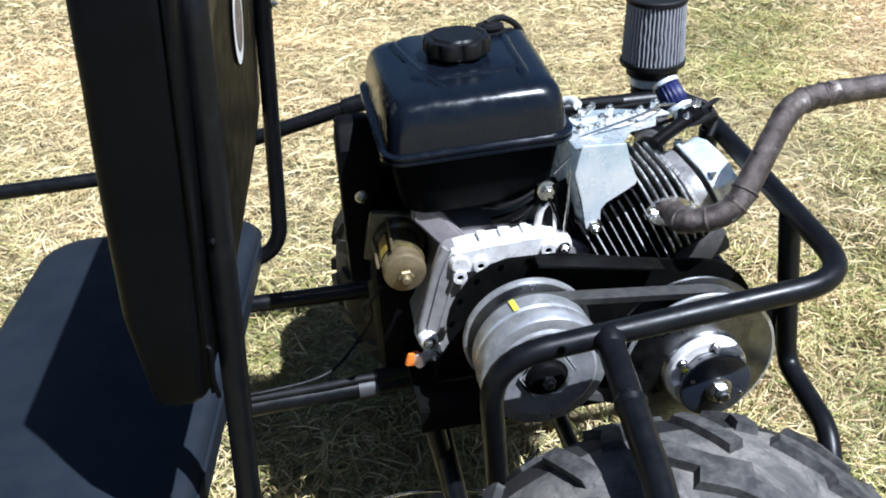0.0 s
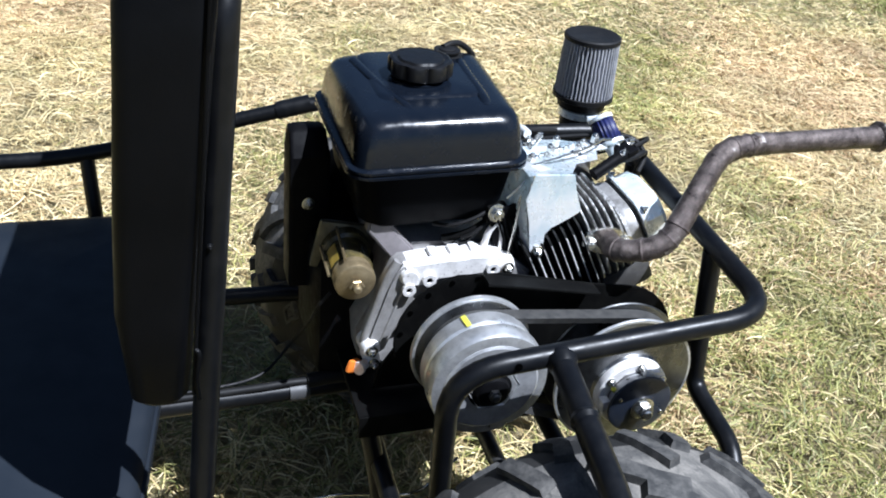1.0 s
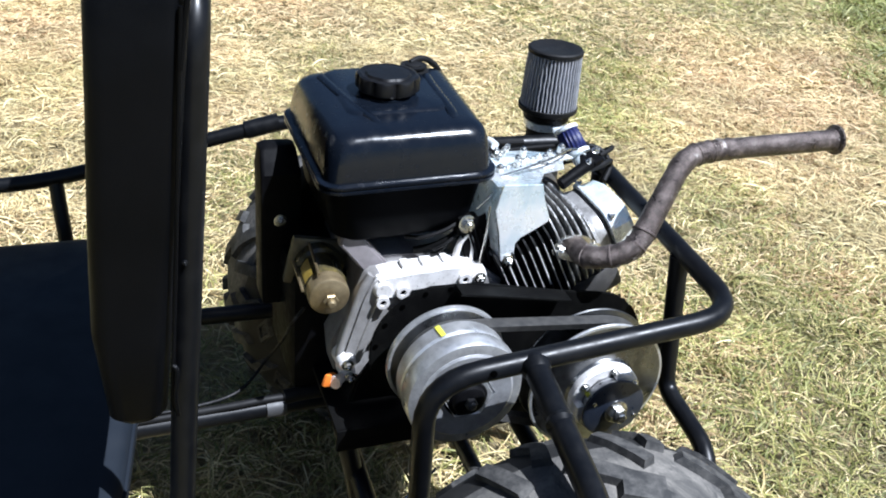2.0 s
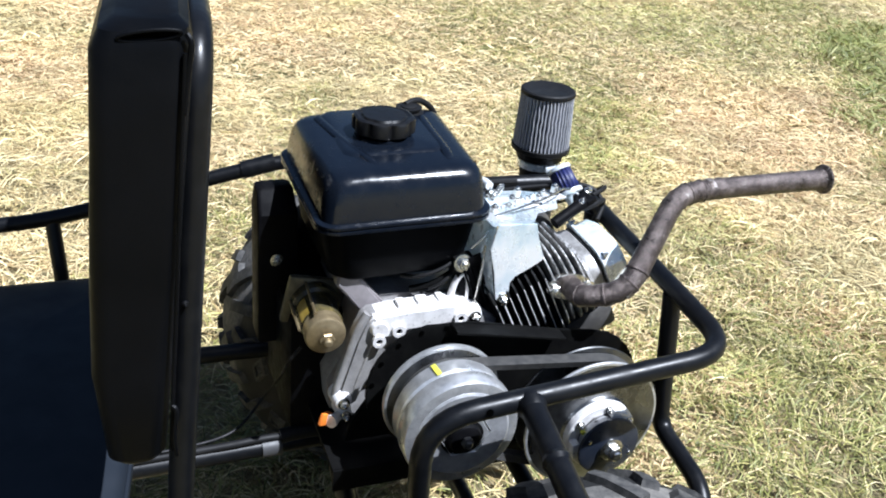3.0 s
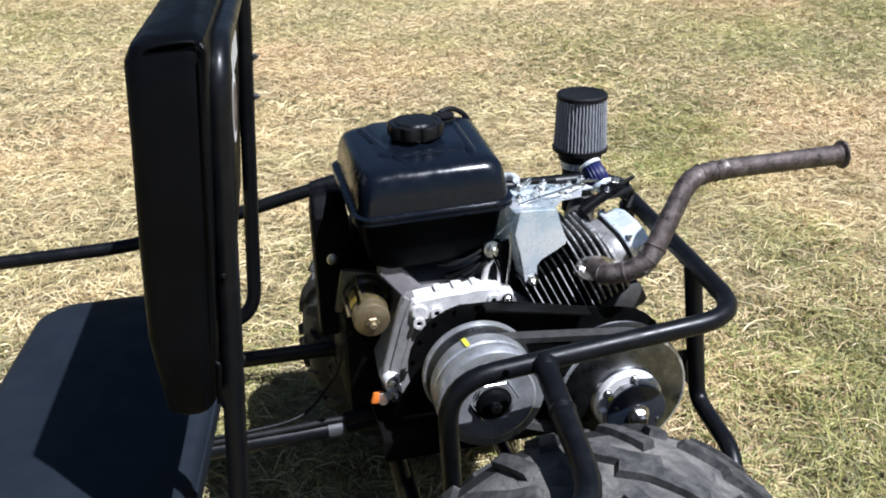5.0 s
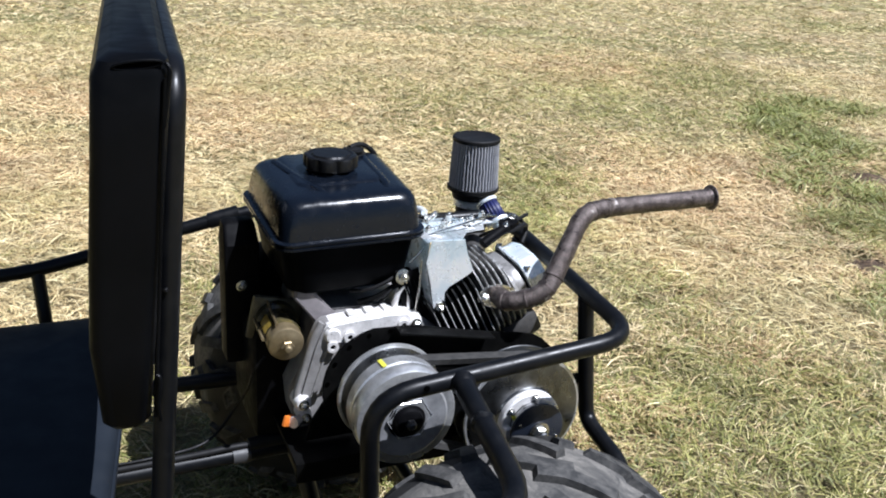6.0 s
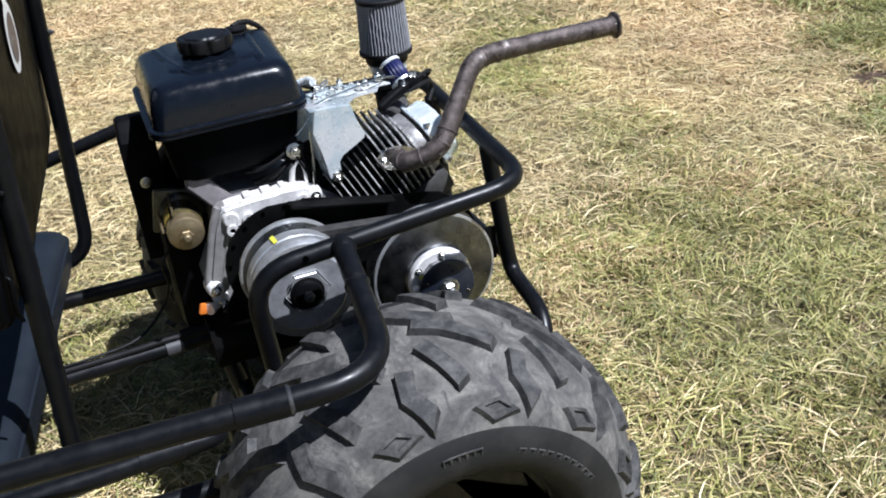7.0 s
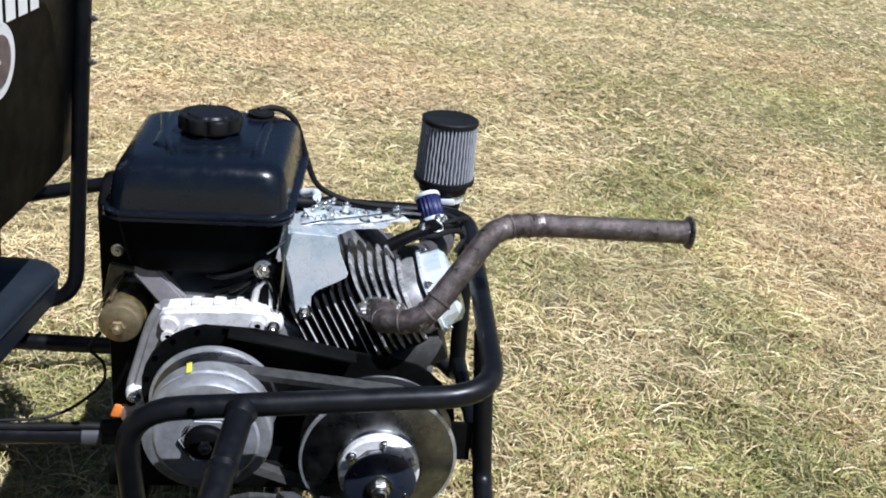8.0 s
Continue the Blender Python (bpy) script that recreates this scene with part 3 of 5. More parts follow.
part("rail_post", tube([(-0.482, 0.767, 0.488), (-0.470, 0.70, 0.30)], R * 0.95), FRAME_PAINT, frame_thing)
part("rear_post", tube([(0.342, 0.103, 0.630), (0.366, 0.092, 0.402), (0.355, -0.038, 0.396), (0.325, -0.124, 0.319)], R, 0.03), FRAME_PAINT, frame_thing)
part("rear_post", tube([(0.352, 0.36, 0.634), (0.362, 0.36, 0.40), (0.352, 0.47, 0.36), (0.33, 0.55, 0.32)], R, 0.03), FRAME_PAINT, frame_thing)
part("lower_rear_bar", tube([(0.363, 0.092, 0.43), (0.362, 0.36, 0.43)], R * 0.9), FRAME_PAINT, frame_thing)
part("lower_rail", tube([(-1.1, 0.235, 0.335), (-0.18, 0.262, 0.335), (0.12, 0.275, 0.335)], R * 1.05), FRAME_PAINT, frame_thing)
part("lower_rail", tube([(-1.1, 0.545, 0.335), (0.33, 0.50, 0.335)], R * 1.1), FRAME_PAINT, frame_thing)
part("lower_rail", tube([(-1.1, -0.10, 0.335), (0.33, -0.12, 0.325)], R * 1.1), FRAME_PAINT, frame_thing)
part("engine_leg", tube([(-0.122, 0.135, 0.395), (-0.110, 0.110, 0.33), (-0.098, 0.10, 0.24)], R), FRAME_PAINT, frame_thing)
part("cross_member", tube([(-0.11, -0.12, 0.322), (-0.09, 0.52, 0.322)], R), FRAME_PAINT, frame_thing)
part("cross_member", tube([(0.16, -0.12, 0.31), (0.18, 0.52, 0.31)], R), FRAME_PAINT, frame_thing)
part("engine_plate", joined(box((0.03, 0.28, 0.398), (0.33, 0.34, 0.010), 0.002), box((0.03, 0.112, 0.385), (0.33, 0.006, 0.036), 0.002)), PLATE_PAINT, frame_thing)
part("second_side_rail", tube([(-0.140, -0.02, 0.330), (-0.150, -0.10, 0.47), (-0.172, -0.228, 0.503), (-0.21, -0.232, 0.505), (-0.33, -0.235, 0.503), (-1.1, -0.22, 0.49)], R * 0.95), FRAME_PAINT, frame_thing)
part("rail_sleeve", tube([(-0.262, -0.2325, 0.5045), (-0.212, -0.232, 0.505)], R * 1.12), FRAME_PAINT, frame_thing)
part("rear_axle", tube([(0.076, -0.28, 0.2885), (0.076, 0.69, 0.2885)], 0.0125), DARK_STEEL, frame_thing, "solid steel rear axle")
part("hole", lathe([(0.0042, 0), (0.0042, 0.001), (0.002, 0.0012)], (-0.003, -0.0665, 0.6125), (0, -1, 0.3), 16), HOLE, frame_thing, "black disc painted in as a hole in the hoop")

part("conduit", sweep(catmull([(-0.62, 0.250, 0.352), (-0.45, 0.252, 0.351), (-0.300, 0.256, 0.3505), (-0.250, 0.256, 0.352), (-0.205, 0.258, 0.353), (-0.165, 0.260, 0.351)]), 0.0062, 12), BLACK_RUBBER, frame_thing, "black rubber conduit lying along the lower rail")
part("conduit", sweep(catmull([(-0.178, 0.260, 0.351), (-0.140, 0.262, 0.353), (-0.09, 0.262, 0.352), (-0.02, 0.266, 0.350)]), 0.0115, 12), BLACK_RUBBER, frame_thing, "black rubber conduit lying along the lower rail")
part("grey_sleeve", sweep([Vector((-0.205, 0.2598, 0.335)), Vector((-0.176, 0.2606, 0.335))], R * 1.16, 16), GREY_BAND, frame_thing, "grey band round the lower rail")

# ---- seat bench ----
seat = thing("bench_seat", (-0.53, 0.21, 0.33), "navy-black vinyl bench cushion on the kart frame", "seat")


def cushion(x0, x1, y0, y1, z0, z1, r, crown=0.010, edge=0.022, shear=0.145):
    rows = []
    for f, z, inset in ((0, z0, 0.012), (0.1, z0 + 0.008, 0.002), (0.5, (z0 + z1) / 2, 0.0), (0.8, z1 - edge, 0.0), (0.92, z1 - edge * 0.4, edge * 0.22), (1, z1 - edge * 0.1, edge * 0.62), (1, z1, edge * 1.2)):
        rows.append([(x + shear * (y - 0.21), y, z) for x, y, z in ring_rect(x0 + inset, x1 - inset, y0 + inset, y1 - inset, z, r, 6)])
    inner = [0.06, 0.115, 0.165]
    for k, inset in enumerate(inner):
        rows.append([(x + shear * (y - 0.21), y, z) for x, y, z in ring_rect(x0 + inset, x1 - inset, y0 + inset, y1 - inset, z1 + crown * (k + 1) / 3, max(0.004, r - inset * 0.5) if x1 - x0 > 2 * inset + 0.02 else 0.004, 6)])
    return loft(rows)


part("cushion", cushion(-0.745, -0.385, -0.175, 0.655, 0.365, 0.438, 0.055), SEAT_VINYL, seat)
part("base_board", box((-0.562, 0.23, 0.356), (0.32, 0.74, 0.016), 0.003, (0, 0, -8)), PLATE_PAINT, seat, "black board under the cushion")
part("piping", sweep([Vector((x + 0.145 * (y - 0.21), y, z)) for x, y, z in ring_rect(-0.7455, -0.3845, -0.1755, 0.6555, 0.416, 0.055, 6)] + [Vector((-0.3845 + 0.145 * (0.60 - 0.21), 0.60, 0.416))], 0.0028, 8), SEAT_VINYL, seat)

# ---- backrest ----
back = thing("backrest", (-0.34, 0.21, 0.44), "black vinyl padded backrest in a bent steel tube frame", "backrest")
LEAN_X = 0.076     # how far the back leans to the rear for each metre of height


def bx(y, z):
    """x of the tube frame's centre line."""
    return -0.3275 + LEAN_X * (z - 0.75) + 0.088 * (y + 0.04)


corner_rows = [(-0.04, 0.44), (-0.04, 1.034), (0.605, 1.034), (0.605, 0.40)]
loop = [(bx(y, z), y, z) for y, z in corner_rows]
loop = [(loop[0][0] - 0.16, -0.04, 0.355), (loop[0][0] - 0.004, -0.04, 0.365)] + loop[1:3] + [(loop[3][0], 0.605, 0.375), (loop[3][0] - 0.16, 0.605, 0.36)]
part("tube_frame", tube(loop, R, 0.06, 18), FRAME_PAINT, back)


def pad_ring(z, x_front, x_rear, y0, y1, r):
    return [(x + bx(y, z), y, zz) for x, y, zz in ring_rect(x_front, x_rear, y0, y1, z, r, 6)]


Z0, Z1 = 0.634, 1.062
YN = -0.094      # near side of the pad
sections = []
for s, inset in ((0, 0.016), (0.008, 0.006), (0.03, 0.0), (0.25, 0.0), (0.5, -0.001), (0.75, 0.0), (0.95, 0.0), (0.985, 0.006), (1.0, 0.018)):
    z = Z0 + (Z1 - Z0) * s
    taper = 0.016 * max(0.0, 0.25 - s) / 0.25
    sections.append(pad_ring(z, -0.084 + inset + taper, -0.0165 + 0.012 * s - inset * 0.7, YN + inset, 0.640 - inset, 0.017))
pad = part("pad", loft(sections), VINYL, back)
part("seam", sweep([Vector((bx(YN, z) - 0.012, YN - 0.0008, z)) for z in np.linspace(0.652, 1.040, 12)], 0.0020, 8), VINYL, pad, "raised stitched seam")
part("seam_tail", sweep(catmull([(bx(YN, 0.70) - 0.012, YN - 0.001, 0.706), (bx(YN, 0.70) - 0.009, YN - 0.004, 0.700), (bx(YN, 0.67) - 0.010, YN - 0.0035, 0.670), (bx(YN, 0.65) - 0.007, YN - 0.001, 0.646)]), 0.0024, 8), VINYL, pad, "loose tail of the stitched seam")
fold = [Vector((bx(YN, 1.05) - 0.038 + 0.024 * math.cos(a), YN + 0.0030 - 0.0015 * math.sin(a), 1.0530 + 0.0042 * math.sin(a) + 0.002 * math.cos(a))) for a in (math.tau * k / 24 for k in range(25))]
part("fold_lip", sweep(fold, 0.0016, 8), VINYL, pad, "rolled lip of the folded corner")
# flat black face across the fold, as the shade inside it
bm = bmesh.new()
bm.faces.new([bm.verts.new(p + Vector((0, 0.0002, 0))) for p in fold[:-1]])
part("fold_pocket", bm, HOLE, pad, "black face standing in for the shade inside the folded corner")
part("seam", sweep(catmull([(bx(YN, 1.05) - 0.0105, YN + 0.003, 1.0545), (bx(YN, 1.04) - 0.007, YN - 0.0005, 1.047), (bx(YN, 1.03) - 0.009, YN - 0.0008, 1.027), (bx(YN, 1.0) - 0.012, YN - 0.0008, 0.99)]), 0.0024, 8), VINYL, pad, "folded corner seam")
BULGE = 0.009
# rear cover that bulges between the uprights
bm = bmesh.new()
grid = []
for j in range(15):
    row = []
    for i in range(19):
        u, w = i / 18, j / 14
        y, z = -0.030 + 0.625 * u, 0.632 + 0.393 * w
        cut = 0.012 * abs(2 * u - 1) ** 4 * (1 - w) ** 2
        row.append(bm.verts.new((bx(y, z) - 0.0155 + BULGE * (1 - (2 * u - 1) ** 4) * (1 - (2 * w - 1) ** 4), y, z + cut)))
    grid.append(row)
for r0, r1 in zip(grid, grid[1:]):
    for k in range(18):
        bm.faces.new((r0[k], r0[k + 1], r1[k + 1], r1[k]))
bmesh.ops.solidify(bm, geom=bm.faces[:], thickness=0.003)
part("rear_cover", bm, VINYL, back, "bulging black vinyl rear cover")


def on_back(u, w, lift):
    y, z = -0.030 + 0.625 * u, 0.632 + 0.393 * w
    return Vector((bx(y, z) - 0.0155 + BULGE * (1 - (2 * u - 1) ** 4) * (1 - (2 * w - 1) ** 4) + lift, y, z))


def disc_on_back(cy, cz, r0, r1, lift, segs=36):
    bm = bmesh.new()
    ins, outs = [], []
    for k in range(segs):
        a = math.tau * k / segs
        for lst, r in ((ins, r0), (outs, r1)):
            y, z = cy + r * math.cos(a), cz + r * math.sin(a)
            lst.append(bm.verts.new(on_back((y + 0.030) / 0.625, (z - 0.632) / 0.393, lift)))
    for k in range(segs):
        bm.faces.new((ins[k], ins[(k + 1) % segs], outs[(k + 1) % segs], outs[k]))
    bmesh.ops.remove_doubles(bm, verts=bm.verts, dist=1e-5)
    return bm


part("badge", disc_on_back(0.302, 0.880, 0.0, 0.050, 0.0035), WHITE, back, "round white badge on the rear cover")
part("badge_print", disc_on_back(0.302, 0.880, 0.004, 0.035, 0.0045, 24), PRINT, back, "dark print inside the badge")
for k in range(4):
    y = 0.285 + 0.040 * k
    bm = bmesh.new()
    q = [bm.verts.new(on_back((yy + 0.030) / 0.625, (zz - 0.632) / 0.393, 0.004)) for yy, zz in ((y, 0.926), (y + 0.030, 0.926), (y + 0.030, 0.966), (y, 0.966))]
    bm.faces.new(q)
    part("print_bar", bm, WHITE, back, "white unreadable lettering bar")
for y, z in ((0.605, 0.88), (0.605, 0.81)):
    bolt("bolt", (bx(y, z) + R, y, z), back, 0.005, 0.005, (1, 0, 0), DARK_STEEL)
bolt("bolt", (bx(-0.04, 0.79) - 0.004, -0.04 - R, 0.79), back, 0.0020, 0.0012, (0, -1, 0), FRAME_PAINT)

# ---- wheels ----
wheel = thing("rear_wheel", (0.076, -0.232, 0.0), "wide knobbly rubber tyre, dusty, on a black steel rim", "wheel", "rear wheels")
WC = Vector((0.076, -0.232, 0.2885))
half = [(0.140, -0.095), (0.142, -0.115), (0.150, -0.135), (0.165, -0.147), (0.183, -0.150), (0.200, -0.147), (0.218, -0.140), (0.234, -0.130), (0.249, -0.118), (0.262, -0.100), (0.271, -0.078), (0.277, -0.048), (0.280, 0.0)]
profile = half + [(r, -h) for r, h in half[-2::-1]]
tyre = part("tyre", lathe(profile + [(0.138, 0.090), (0.138, -0.090), (0.140, -0.095)], WC, (0, 1, 0), 96), TYRE, wheel, "black rubber tyre grey with dust")
part("rim", joined(lathe([(0.139, -0.095), (0.146, -0.099), (0.147, -0.093), (0.133, -0.087), (0.126, -0.045), (0.060, -0.03), (0.035, -0.035), (0.0, -0.035)], WC, (0, 1, 0), 48),
                   lathe([(0.139, 0.095), (0.146, 0.099), (0.133, 0.087), (0.126, 0.02), (0.0, 0.02)], WC, (0, 1, 0), 48)), RIM_PAINT, wheel, "black steel rim")


def tread_radius(h):
    h = abs(h)
    rows = sorted((abs(b), a) for a, b in half[4:])
    for (h0, r0), (h1, r1) in zip(rows, rows[1:]):
        if h0 <= h <= h1:
            return r0 + (r1 - r0) * (h - h0) / (h1 - h0)
    return rows[-1][1]


def lug(outline, height, thick=0.0165, hole=False):
    """A tread block on the tyre: its outline in (angle, offset across the tread), raised."""
    bm = bmesh.new()
    c = (sum(p[0] for p in outline) / len(outline), sum(p[1] for p in outline) / len(outline))

    def at(a, h, up):
        n_h = max(-1.0, min(1.0, h / 0.150))
        r = tread_radius(h) + up * math.sqrt(max(0.15, 1 - n_h ** 2 * 0.85))
        hh = h + math.copysign(up * abs(n_h) ** 2 * 0.9, h)
        return WC + Vector((r * math.sin(a), hh, r * math.cos(a)))

    def dense(pts, n=3):
        return [tuple(Vector(p).lerp(Vector(q), k / n)) for p, q in zip(pts, pts[1:] + pts[:1]) for k in range(n)]

    ring = dense(outline)
    low = [bm.verts.new(at(a, h, -0.003)) for a, h in ring]
    top = [bm.verts.new(at(c[0] + (a - c[0]) * 0.86, c[1] + (h - c[1]) * 0.90, height)) for a, h in ring]
    mid = [bm.verts.new(at(c[0] + (a - c[0]) * 0.55, c[1] + (h - c[1]) * 0.55, height * 1.02)) for a, h in ring]
    n = len(ring)
    for k in range(n):
        bm.faces.new((low[k], low[(k + 1) % n], top[(k + 1) % n], top[k]))
        bm.faces.new((top[k], top[(k + 1) % n], mid[(k + 1) % n], mid[k]))
    if hole:
        deep = [bm.verts.new(at(c[0] + (a - c[0]) * 0.42, c[1] + (h - c[1]) * 0.42, height * 0.35)) for a, h in ring]
        for k in range(n):
            bm.faces.new((mid[k], mid[(k + 1) % n], deep[(k + 1) % n], deep[k]))
        bm.faces.new(deep)
    else:
        bm.faces.new(mid)
    bmesh.ops.recalc_face_normals(bm, faces=bm.faces)
    return bm


def strip(points, width):
    """The outline of a bar of that width along (angle, offset) points."""
    p = [Vector((a * 0.27, h)) for a, h in points]
    left, right = [], []
    for i, q in enumerate(p):
        d = (p[min(i + 1, len(p) - 1)] - p[max(i - 1, 0)]).normalized()
        side = Vector((-d.y, d.x)) * width / 2
        left.append(q + side)
        right.append(q - side)
    return [(v.x / 0.27, v.y) for v in left + right[::-1]]


DIAMOND = [(0.100, -0.1240), (0.250, -0.1195), (0.365, -0.1300), (0.200, -0.1360)]
LUGS = [
    (strip([(-0.125, -0.068), (-0.160, -0.100), (-0.080, -0.127)], 0.024), 0.0100, False),
    (strip([(-0.015, -0.036), (0.045, -0.070), (0.105, -0.104)], 0.022), 0.0100, False),
    (strip([(-0.01, 0.004), (0.12, -0.012), (0.33, -0.058)], 0.024), 0.0100, False),
    (DIAMOND, 0.0065, True),
]
STEP = math.tau / 12
for shape, height, hole in LUGS:
    for side in (1, -1):
        first = part("lug", lug([(a * side + (0.20 if side < 0 else 0), h * side) for a, h in shape][::side], height, hole=hole), LUG, tyre, "", 0.5)
        for k in range(1, 12):
            ob = new("lug", first.data)
            ob.parent = tyre
            ob.matrix_basis = Matrix.Translation(WC) @ Matrix.Rotation(STEP * k, 4, "Y") @ Matrix.Translation(-WC)
# faces near the rim and on the inner side take the shaded colour
tyre.data.materials.append(SIDEWALL)
for f in tyre.data.polygons:
    c = f.center - WC
    if math.hypot(c.x, c.z) < 0.212 or c.y > 0.085:
        f.material_index = 1
def ring_plate(w, h, line):
    """A small raised frame, w by h, facing -y."""
    return joined(*[box((x, 0, z), (a, 0.002, b), 0.0005) for x, z, a, b in ((-w / 2, 0, line, h + line), (w / 2, 0, line, h + line), (0, h / 2, w, line), (0, -h / 2, w, line))])


# faint raised sidewall lettering, as bars
for k in range(15):
    a = -0.10 + 0.05 * k if k < 5 else 0.40 + 0.072 * (k - 5)
    m4 = Matrix.Translation(WC) @ Matrix.Rotation(a, 4, "Y")
    bm = ring_plate(0.0085, 0.013, 0.0022)
    bmesh.ops.transform(bm, matrix=m4 @ pose(0, -0.1485, 0.194 if k < 5 else 0.186, 8), verts=bm.verts)
    part("sidewall_mark", bm, LUG, tyre)
# turned about, so the far wheel's darkened side faces the engine
copy_thing(wheel, Matrix.Translation((0.074, 0.642, 0.0)) @ Matrix.Rotation(math.pi, 4, "Z"))

# ---- engine ----
engine = thing("engine", (0.0, 0.28, 0.36), "small single-cylinder petrol engine bolted to the kart frame", "engine")
AX = Vector((math.cos(radians(27)), 0, math.sin(radians(27))))   # cylinder axis
NX = Vector((-AX.z, 0, AX.x))
CYL = Vector((0.0, 0.235, 0.519))


def cyl(d, n, y):
    """A place by distance along the cylinder, height over its axis, and y."""
    return CYL + AX * d + NX * n + Vector((0, y - 0.235, 0))


def cyl_block(d0, d1, n0, n1, y0, y1, bevel):
    c = cyl((d0 + d1) / 2, (n0 + n1) / 2, (y0 + y1) / 2)
    return box(c, (d1 - d0, y1 - y0, n1 - n0), bevel, (0, -27, 0))


def fin_plate(d0, d1, n0, n1, y0, y1, r):
    """A fin across the cylinder, with rounded corners."""
    rows = []
    for d, i in ((d0, 0.0012), (d0 + 0.0006, 0.0), (d1 - 0.0006, 0.0), (d1, 0.0012)):
        rows.append([cyl(d, n, y) for n, y, _ in ring_rect(n0 + i, n1 - i, y0 + i, y1 - i, 0, r, 6)])
    return loft(rows)


# crankcase
case_outline = [(-0.115, 0.425), (-0.120, 0.475), (-0.092, 0.530), (-0.078, 0.595), (-0.050, 0.607), (0.047, 0.604), (0.074, 0.585), (0.115, 0.560), (0.125, 0.50), (0.112, 0.425), (0.07, 0.405), (-0.08, 0.405)]
part("crankcase", slab(case_outline, 0.208, 0.42, 0.010), BLOCK, engine, "grey cast aluminium crankcase")
cover_outline = [(-0.116, 0.462), (-0.117, 0.484), (-0.108, 0.518), (-0.094, 0.568), (-0.083, 0.596), (-0.074, 0.604), (0.066, 0.606), (0.078, 0.598), (0.112, 0.572), (0.108, 0.556), (0.07, 0.548), (0.0, 0.545), (-0.05, 0.535), (-0.078, 0.490), (-0.088, 0.462), (-0.10, 0.455)]
# greyer than the ledge: the flank's lesser light is put into the colour
part("side_cover", slab(cover_outline, 0.1715, 0.206, 0.006), BLOCK, engine, "cast aluminium side cover, greyed for its weaker light", 0.9)
part("cover_ledge", slab([(-0.073, 0.572), (-0.078, 0.590), (-0.072, 0.603), (-0.056, 0.606), (-0.040, 0.607), (-0.020, 0.609), (0.010, 0.609), (0.018, 0.611), (0.060, 0.610), (0.068, 0.603), (0.080, 0.596), (0.082, 0.586), (0.068, 0.576), (0.052, 0.574), (0.036, 0.577), (-0.020, 0.574), (-0.036, 0.566), (-0.056, 0.566)], 0.1675, 0.204, 0.005), CAST, engine, "rounded cast ledge on the side cover", 0.9)
part("cover_flange", sweep(catmull([(-0.077, 0.180, 0.603), (-0.091, 0.180, 0.572), (-0.106, 0.180, 0.520), (-0.116, 0.180, 0.484), (-0.116, 0.180, 0.468)]), 0.0062, 12), BLOCK, engine, "rounded lip down the cover's edge")
part("cover_rib", sweep(catmull([(-0.070, 0.1712, 0.560), (-0.086, 0.1712, 0.512), (-0.096, 0.1712, 0.478)]), 0.0022, 8), BLOCK, engine)
for x, z, r in ((-0.063, 0.584, 0.0125), (0.072, 0.589, 0.0115), (-0.109, 0.472, 0.0125), (-0.102, 0.440, 0.010)):
    part("bolt_boss", lathe([(r + 0.003, 0.030), (r + 0.0015, 0.010), (r, 0.003), (r - 0.002, 0.0), (0.0, 0.0)], (x, 0.1640 if z > 0.45 else 0.1765, z), (0, 1, 0), 24), CAST, engine)
for x, z in ((-0.037, 0.580), (0.051, 0.589), (-0.064, 0.567)):
    part("cover_hole", lathe([(0.0045, 0), (0.0092, 0.0), (0.0092, 0.006), (0.0045, 0.006), (0.0042, -0.004), (0.0, -0.004)], (x, 0.1672, z), (0, -1, 0), 20), CAST, engine)
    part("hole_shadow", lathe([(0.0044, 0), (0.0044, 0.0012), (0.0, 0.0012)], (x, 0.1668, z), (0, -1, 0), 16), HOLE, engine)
for x, z, w in ((-0.030, 0.6105, 0.012), (0.000, 0.6115, 0.016), (0.026, 0.6125, 0.010)):
    part("cast_lug", box((x, 0.186, z), (w, 0.020, 0.006), 0.0025), CAST, engine)
for x, y, z in ((0.072, 0.1637, 0.589), (-0.109, 0.1637, 0.472), (-0.102, 0.1762, 0.440)):
    bolt("bolt", (x, y, z), engine, 0.0056, 0.007)
part("lifting_eye", sweep(catmull([(0.043, 0.190, 0.606), (0.048, 0.190, 0.630), (0.058, 0.190, 0.644), (0.065, 0.190, 0.632), (0.066, 0.190, 0.604)]), 0.0048, 10), CAST, engine)
part("strut", slab([(-0.112, 0.650), (-0.088, 0.650), (-0.048, 0.602), (-0.072, 0.580), (-0.104, 0.622), (-0.114, 0.634)], 0.205, 0.225, 0.003), STRUT, engine, "dull grey bracket under the tank")
part("oil_plug", joined(lathe([(0.008, 0), (0.0095, 0.002), (0.0095, 0.008), (0.008, 0.010)], (-0.124, 0.182, 0.438), (-0.6, -0.9, 0.2), 12), box((-0.131, 0.174, 0.441), (0.022, 0.006, 0.018), 0.0025, (0, 25, 30))), ORANGE, engine, "orange plastic oil filler plug", 0.4)
part("plug_neck", lathe([(0.007, 0), (0.007, 0.014), (0.0095, 0.016), (0.0095, 0.022)], (-0.110, 0.182, 0.438), (-0.75, -0.7, 0.15), 20), CAST, engine)
# added black box: fills the shaded space and hides the far tyre
part("lower_shroud", box((-0.123, 0.350, 0.455), (0.085, 0.18, 0.21), 0.02), BLACK_PLASTIC, engine, "black box added to darken the space under the engine")
part("fan_shroud", lathe([(0.145, 0), (0.150, 0.01), (0.150, 0.05), (0.13, 0.07), (0.06, 0.075), (0, 0.075)], (-0.01, 0.42, 0.515), (0, 1, 0), 40), BLACK_PLASTIC, engine, "black fan housing with pull starter")

